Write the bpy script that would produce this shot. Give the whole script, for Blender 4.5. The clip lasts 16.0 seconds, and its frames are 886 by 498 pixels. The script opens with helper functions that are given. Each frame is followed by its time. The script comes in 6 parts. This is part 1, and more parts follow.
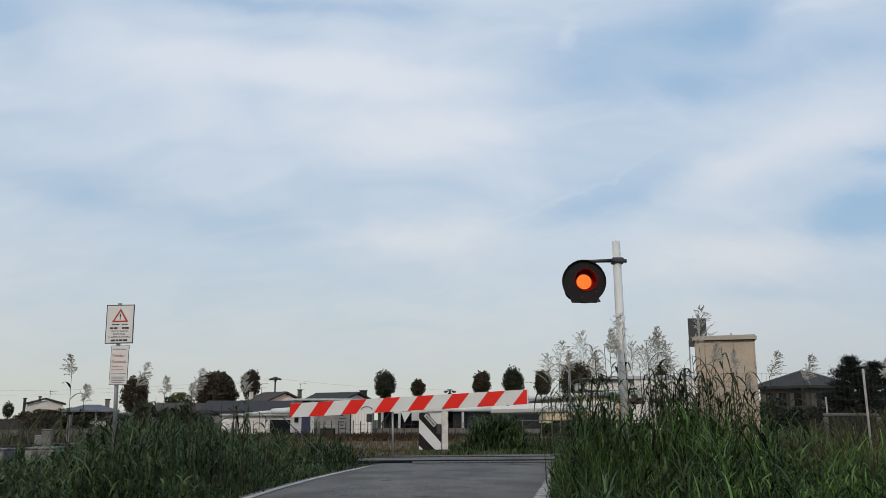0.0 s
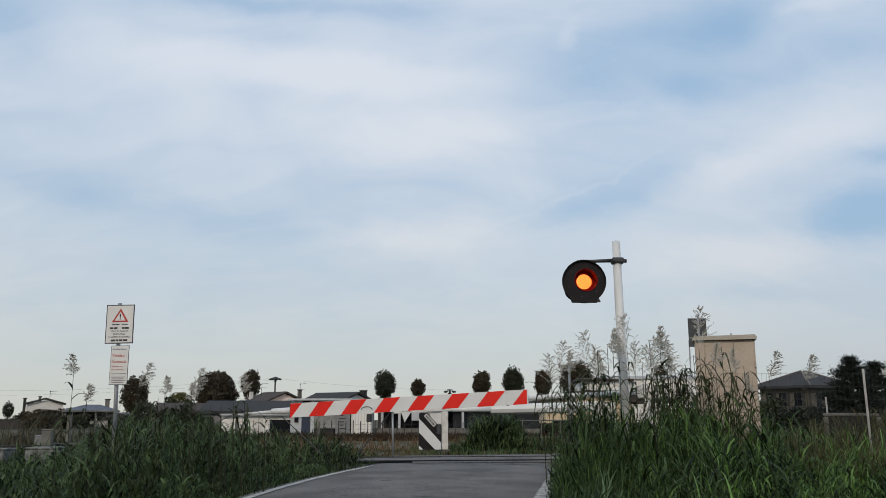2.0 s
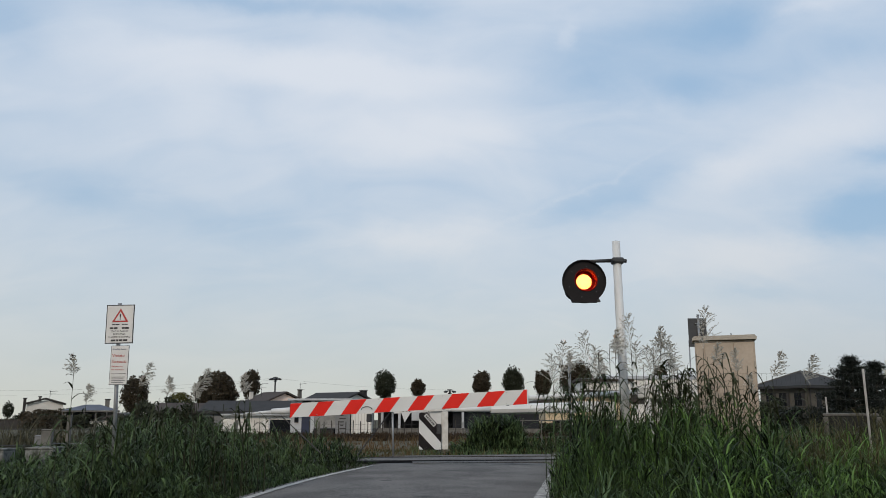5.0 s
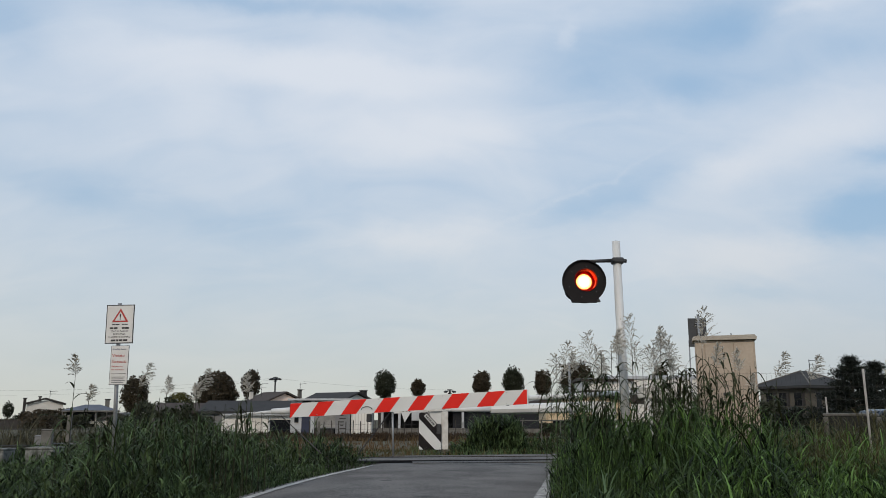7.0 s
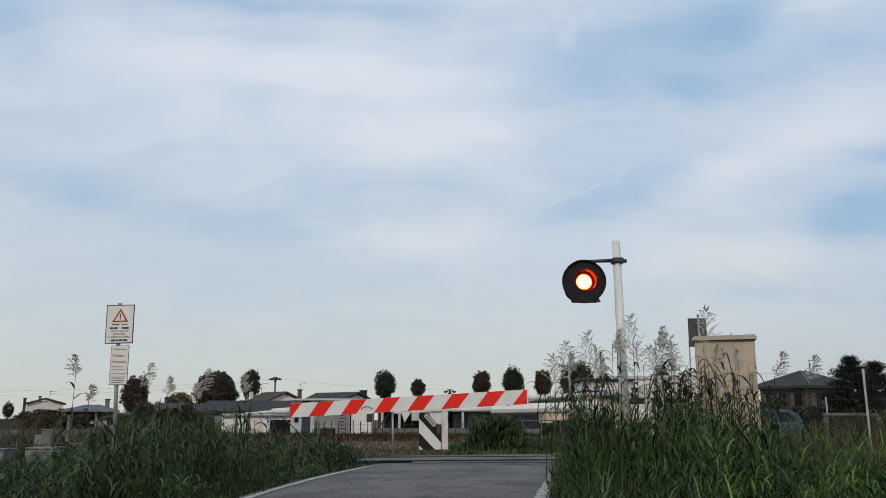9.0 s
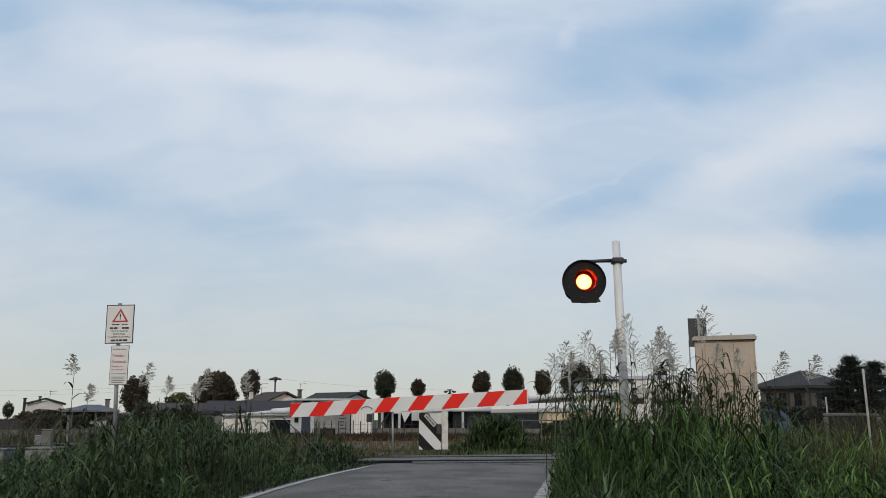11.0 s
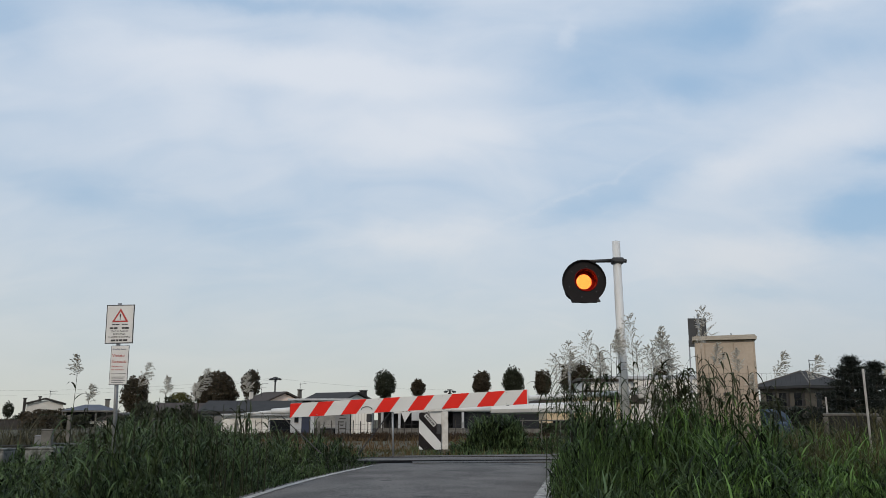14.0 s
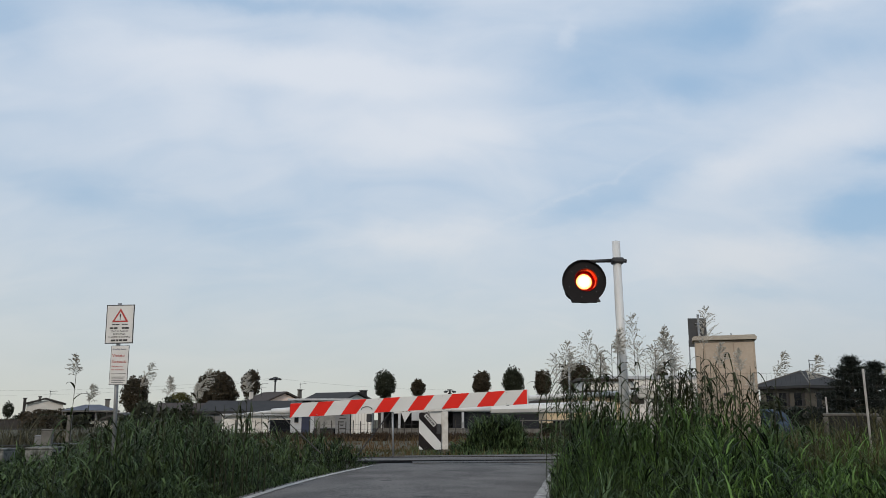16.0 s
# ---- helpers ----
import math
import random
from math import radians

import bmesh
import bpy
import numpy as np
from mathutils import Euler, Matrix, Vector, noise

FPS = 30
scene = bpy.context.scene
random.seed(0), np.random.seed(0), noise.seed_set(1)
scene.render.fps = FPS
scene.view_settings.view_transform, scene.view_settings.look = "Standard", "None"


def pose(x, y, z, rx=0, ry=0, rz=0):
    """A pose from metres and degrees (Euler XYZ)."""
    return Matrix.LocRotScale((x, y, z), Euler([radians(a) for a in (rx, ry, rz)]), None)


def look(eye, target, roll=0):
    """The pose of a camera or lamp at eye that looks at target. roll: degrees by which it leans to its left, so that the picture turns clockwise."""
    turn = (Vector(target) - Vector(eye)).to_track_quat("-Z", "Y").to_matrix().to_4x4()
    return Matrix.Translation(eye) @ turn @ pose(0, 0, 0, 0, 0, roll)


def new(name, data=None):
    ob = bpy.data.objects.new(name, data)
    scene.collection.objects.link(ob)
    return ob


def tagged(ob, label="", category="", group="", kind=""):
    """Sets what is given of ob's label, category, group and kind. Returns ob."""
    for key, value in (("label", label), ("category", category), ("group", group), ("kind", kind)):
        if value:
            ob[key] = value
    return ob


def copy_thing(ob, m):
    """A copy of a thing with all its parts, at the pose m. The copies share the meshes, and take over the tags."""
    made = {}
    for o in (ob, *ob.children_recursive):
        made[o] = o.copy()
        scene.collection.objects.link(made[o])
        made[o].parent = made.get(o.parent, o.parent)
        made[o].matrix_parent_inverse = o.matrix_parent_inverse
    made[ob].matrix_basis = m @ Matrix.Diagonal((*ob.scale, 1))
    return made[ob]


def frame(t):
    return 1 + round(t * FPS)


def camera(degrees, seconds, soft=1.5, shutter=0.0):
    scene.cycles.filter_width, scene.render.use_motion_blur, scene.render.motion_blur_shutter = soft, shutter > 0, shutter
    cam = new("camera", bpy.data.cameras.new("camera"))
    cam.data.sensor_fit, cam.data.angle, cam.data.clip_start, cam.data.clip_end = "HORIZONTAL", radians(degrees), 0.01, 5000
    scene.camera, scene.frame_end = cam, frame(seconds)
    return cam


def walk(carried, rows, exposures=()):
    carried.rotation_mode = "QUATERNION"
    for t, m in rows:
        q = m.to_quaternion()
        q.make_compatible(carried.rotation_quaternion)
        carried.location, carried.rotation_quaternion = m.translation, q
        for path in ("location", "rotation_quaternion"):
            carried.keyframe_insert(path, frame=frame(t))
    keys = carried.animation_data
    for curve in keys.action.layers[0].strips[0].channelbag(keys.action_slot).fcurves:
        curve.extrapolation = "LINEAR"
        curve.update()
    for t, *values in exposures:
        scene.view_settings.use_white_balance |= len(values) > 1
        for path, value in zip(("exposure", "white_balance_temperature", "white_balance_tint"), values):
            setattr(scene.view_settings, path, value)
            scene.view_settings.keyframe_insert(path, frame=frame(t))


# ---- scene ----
# ---- the camera: on a stand, looking along the road and up at the sky ----
cam = camera(58.5, 16.0, soft=0.7)
EYE = pose(0, 0, 1.15, 101.585, 0, 0)
walk(cam, [(0, EYE), (16, EYE)])

# ---- sky and sun ----
scene.view_settings.exposure = 0.0
SUN_HIGH, SUN_TURN = radians(30), radians(197)


def build_sky():
    world = bpy.data.worlds.new("sky")
    scene.world = world
    world.use_nodes = True
    tree = world.node_tree
    tree.nodes.clear()
    N, L = tree.nodes.new, tree.links.new
    out, back = N("ShaderNodeOutputWorld"), N("ShaderNodeBackground")
    back.inputs["Strength"].default_value = 0.12
    L(back.outputs[0], out.inputs[0])
    sky = N("ShaderNodeTexSky")
    sky.sky_type, sky.sun_disc = "NISHITA", False
    sky.sun_elevation, sky.sun_rotation = SUN_HIGH, SUN_TURN
    sky.air_density, sky.dust_density, sky.ozone_density = 1.0, 1.0, 2.0
    co = N("ShaderNodeTexCoord")
    sep = N("ShaderNodeSeparateXYZ")
    L(co.outputs["Generated"], sep.inputs[0])

    def calc(op, a, b=None, clamp=False):
        n = N("ShaderNodeMath")
        n.operation, n.use_clamp = op, clamp
        for k, v in enumerate((a, b)):
            if v is None:
                continue
            if isinstance(v, (int, float)):
                n.inputs[k].default_value = v
            else:
                L(v, n.inputs[k])
        return n.outputs[0]

    def smooth(v, lo, hi):
        n = N("ShaderNodeMapRange")
        n.interpolation_type = "SMOOTHSTEP"
        L(v, n.inputs["Value"])
        n.inputs["From Min"].default_value, n.inputs["From Max"].default_value = lo, hi
        return n.outputs["Result"]

    def mixed(fac, a, b):
        n = N("ShaderNodeMix")
        n.data_type = "RGBA"
        for key, v in ((0, fac), (6, a), (7, b)):
            if isinstance(v, (int, float)):
                n.inputs[key].default_value = v
            elif isinstance(v, tuple):
                n.inputs[key].default_value = (*v, 1)
            else:
                L(v, n.inputs[key])
        return n.outputs[2]

    up = calc("MAXIMUM", sep.outputs["Z"], 0.0)
    # cloud sheet seen in perspective: the way to the sky over its height
    lift = calc("ADD", up, 0.5)
    flat = N("ShaderNodeCombineXYZ")
    L(calc("DIVIDE", sep.outputs["X"], lift), flat.inputs[0])
    L(calc("DIVIDE", sep.outputs["Y"], lift), flat.inputs[1])

    def cloud(scale, detail, turn, stretch, seed, twist):
        m = N("ShaderNodeMapping")
        L(flat.outputs[0], m.inputs["Vector"])
        m.inputs["Location"].default_value = (seed, seed * 0.7, 0)
        m.inputs["Rotation"].default_value = (0, 0, radians(turn))
        m.inputs["Scale"].default_value = stretch
        n = N("ShaderNodeTexNoise")
        L(m.outputs[0], n.inputs["Vector"])
        n.inputs["Scale"].default_value, n.inputs["Detail"].default_value = scale, detail
        n.inputs["Roughness"].default_value, n.inputs["Distortion"].default_value = 0.5, twist
        return n.outputs["Fac"]

    big = cloud(1.7, 3, 12, (1.0, 1.2, 1), 3.1, 0.3)
    wisps = cloud(3.2, 7, -24, (0.9, 1.15, 1), 7.7, 0.6)
    feather = cloud(9.0, 8, 24, (0.6, 1.2, 1), 2.3, 0.9)
    # banks and blue gaps of this evening's sky, their outlines ruffled: across, height, half-widths, amount, tilt
    ruffle = N("ShaderNodeTexNoise")
    L(flat.outputs[0], ruffle.inputs["Vector"])
    ruffle.inputs["Scale"].default_value, ruffle.inputs["Detail"].default_value, ruffle.inputs["Roughness"].default_value = 5.5, 9, 0.62
    shift = N("ShaderNodeSeparateColor")
    L(ruffle.outputs["Color"], shift.inputs[0])
    side = calc("DIVIDE", sep.outputs["X"], calc("ADD", calc("ABSOLUTE", sep.outputs["Y"]), 0.05))
    side = calc("ADD", side, calc("MULTIPLY", calc("SUBTRACT", shift.outputs[0], 0.5), 0.13))
    high = calc("ADD", sep.outputs["Z"], calc("MULTIPLY", calc("SUBTRACT", shift.outputs[1], 0.5), 0.05))
    ahead = smooth(sep.outputs["Y"], 0.0, 0.4)
    total = None
    for cx, cz, wx, wz, amount, rise in SKY_BANKS + SKY_GAPS:
        a = calc("POWER", calc("DIVIDE", calc("SUBTRACT", side, cx), wx), 2.0)
        tilt = calc("MULTIPLY", calc("SUBTRACT", side, cx), rise)
        b = calc("POWER", calc("DIVIDE", calc("SUBTRACT", calc("SUBTRACT", high, cz), tilt), wz), 2.0)
        g = calc("MULTIPLY", calc("EXPONENT", calc("MULTIPLY", calc("ADD", a, b), -1.0)), amount)
        total = g if total is None else calc("ADD", total, g)
    total = calc("MULTIPLY", total, ahead)
    grain = calc("ADD", calc("ADD", calc("MULTIPLY", big, 0.38), calc("MULTIPLY", feather, 0.36)), calc("MULTIPLY", wisps, 0.34))
    thick = calc("ADD", calc("ADD", grain, 0.02), total)
    cover = smooth(thick, 0.0, 1.0)
    haze = calc("POWER", calc("SUBTRACT", 1.0, up, True), 6.2)
    # the veil is bright where it thickens and warmer near the horizon
    blue = mixed(0.8, sky.outputs[0], (2.50, 4.08, 5.95))
    veil = mixed(cover, blue, (5.76, 6.22, 6.95))
    clear = calc("SUBTRACT", 0.97, calc("MULTIPLY", smooth(side, 0.28, 0.62), 0.15))
    low = mixed(calc("MULTIPLY", haze, clear), veil, mixed(smooth(side, 0.15, 0.55), (4.90, 5.02, 4.50), (4.15, 4.32, 4.10)))
    L(low, back.inputs["Color"])


SKY_BANKS = [(-0.171, 0.407, 0.199, 0.021, 0.40, -0.03), (-0.394, 0.395, 0.107, 0.0243, 0.16, 0), (-0.033, 0.335, 0.143, 0.030, 0.36, 0.03), (-0.109, 0.375, 0.265, 0.0437, 0.08, 0),
             (-0.018, 0.212, 0.088, 0.022, 0.42, 0.05), (0.47, 0.312, 0.095, 0.0249, 0.18, 0.05), (0.377, 0.287, 0.082, 0.0227, 0.26, 0.08), (0.368, 0.18, 0.109, 0.0237, 0.42, 0),
             (0.479, 0.44, 0.047, 0.0076, 0.18, 0), (0.163, 0.437, 0.011, 0.0165, 0.14, 0), (0.167, 0.267, 0.096, 0.0034, 0.08, 0.42)]
SKY_GAPS = [(0.36, 0.439, 0.10, 0.0277, -0.44, 0), (0.328, 0.382, 0.09, 0.0275, -0.32, 0), (0.204, 0.408, 0.099, 0.0417, -0.18, 0), (-0.237, 0.471, 0.257, 0.0101, -0.22, 0),
            (-0.567, 0.402, 0.07, 0.0295, -0.16, 0), (0.204, 0.258, 0.103, 0.0255, -0.32, 0.22), (0.519, 0.212, 0.081, 0.0259, -0.62, 0.05), (0.561, 0.275, 0.045, 0.0119, -0.3, 0),
            (-0.462, 0.247, 0.141, 0.0262, -0.24, -0.1), (-0.244, 0.213, 0.066, 0.0284, -0.14, 0), (0.386, 0.132, 0.094, 0.0085, -0.13, -0.05), (0.55, 0.395, 0.12, 0.0329, -0.26, 0)]
build_sky()
sun = new("sun", bpy.data.lights.new("sun", "SUN"))
sun.data.energy, sun.data.angle, sun.data.color = 1.5, radians(9), (1.0, 0.84, 0.66)
sun.matrix_world = look((-3.6, -12, 7.3), (0, 0, 0))

# ---- materials ----


def surface(name, color, second=None, rough=0.7, metal=0.0, scale=6.0, bump=0.0, fine=60.0, spread=0.5, island=0.0, random_object=0.0, grit=0.5):
    """A principled surface: two colours mixed by noise at two scales, with fine relief."""
    m = bpy.data.materials.new(name)
    m.use_nodes = True
    t = m.node_tree
    N, L = t.nodes.new, t.links.new
    p = t.nodes["Principled BSDF"]
    p.inputs["Roughness"].default_value, p.inputs["Metallic"].default_value = rough, metal
    if second is None:
        second = tuple(c * 0.75 for c in color)
    co = N("ShaderNodeTexCoord")
    n1, n2 = N("ShaderNodeTexNoise"), N("ShaderNodeTexNoise")
    for n, s in ((n1, scale), (n2, fine)):
        L(co.outputs["Object"], n.inputs["Vector"])
        n.inputs["Scale"].default_value, n.inputs["Detail"].default_value = s, 4
    add = N("ShaderNodeMath")
    add.operation = "MULTIPLY_ADD"
    L(n2.outputs["Fac"], add.inputs[0])
    add.inputs[1].default_value = grit
    L(n1.outputs["Fac"], add.inputs[2])
    fac = add.outputs[0]
    if island or random_object:
        g = N("ShaderNodeNewGeometry") if island else N("ShaderNodeObjectInfo")
        a2 = N("ShaderNodeMath")
        a2.operation = "MULTIPLY_ADD"
        L(g.outputs["Random Per Island" if island else "Random"], a2.inputs[0])
        a2.inputs[1].default_value = island or random_object
        sub = N("ShaderNodeMath")
        sub.operation = "SUBTRACT"
        L(fac, sub.inputs[0])
        sub.inputs[1].default_value = (island or random_object) / 2
        L(sub.outputs[0], a2.inputs[2])
        fac = a2.outputs[0]
    r = N("ShaderNodeMapRange")
    L(fac, r.inputs["Value"])
    r.inputs["From Min"].default_value, r.inputs["From Max"].default_value = 0.5 + grit / 2 - spread / 2, 0.5 + grit / 2 + spread / 2
    mix = N("ShaderNodeMix")
    mix.data_type = "RGBA"
    L(r.outputs["Result"], mix.inputs[0])
    mix.inputs[6].default_value, mix.inputs[7].default_value = (*color, 1), (*second, 1)
    L(mix.outputs[2], p.inputs["Base Color"])
    if bump:
        b = N("ShaderNodeBump")
        b.inputs["Strength"].default_value, b.inputs["Distance"].default_value = bump, 0.01
        L(n2.outputs["Fac"], b.inputs["Height"])
        L(b.outputs[0], p.inputs["Normal"])
    return m


def foliage(name, color, second, through_light=0.25, island=0.6):
    """Leaves: gloss and a little light that passes through, every blade a little different."""
    m = surface(name, color, second, rough=0.55, scale=0.8, fine=25, spread=0.7, island=island)
    t = m.node_tree
    p = t.nodes["Principled BSDF"]
    p.inputs["Specular IOR Level"].default_value = 0.10
    p.inputs["Roughness"].default_value = 0.5
    mixc = p.inputs["Base Color"].links[0].from_socket
    tr, ms = t.nodes.new("ShaderNodeBsdfTranslucent"), t.nodes.new("ShaderNodeMixShader")
    t.links.new(mixc, tr.inputs["Color"])
    ms.inputs[0].default_value = through_light
    t.links.new(p.outputs[0], ms.inputs[1])
    t.links.new(tr.outputs[0], ms.inputs[2])
    t.links.new(ms.outputs[0], t.nodes["Material Output"].inputs["Surface"])
    return m


def glow(name, color, strength):
    m = bpy.data.materials.new(name)
    m.use_nodes = True
    p = m.node_tree.nodes["Principled BSDF"]
    p.inputs["Base Color"].default_value = (*color, 1)
    p.inputs["Emission Color"].default_value = (*color, 1)
    p.inputs["Emission Strength"].default_value = strength
    return m


def lens_glass(name, color):
    m = bpy.data.materials.new(name)
    m.use_nodes = True
    t = m.node_tree
    t.nodes.clear()
    out, tr = t.nodes.new("ShaderNodeOutputMaterial"), t.nodes.new("ShaderNodeBsdfTranslucent")
    co, vo, mix = t.nodes.new("ShaderNodeTexCoord"), t.nodes.new("ShaderNodeTexVoronoi"), t.nodes.new("ShaderNodeMix")
    mix.data_type = "RGBA"
    t.links.new(co.outputs["Object"], vo.inputs["Vector"])
    vo.inputs["Scale"].default_value = 60
    t.links.new(vo.outputs["Distance"], mix.inputs[0])
    mix.inputs[6].default_value = (*color, 1)
    mix.inputs[7].default_value = (color[0] * 0.9, color[1] * 0.55, color[2] * 0.4, 1)
    t.links.new(mix.outputs[2], tr.inputs["Color"])
    t.links.new(tr.outputs[0], out.inputs["Surface"])
    return m


def window_glass(name, color=(0.012, 0.014, 0.017)):
    m = surface(name, color, rough=0.08)
    m.node_tree.nodes["Principled BSDF"].inputs["Specular IOR Level"].default_value = 0.15
    return m


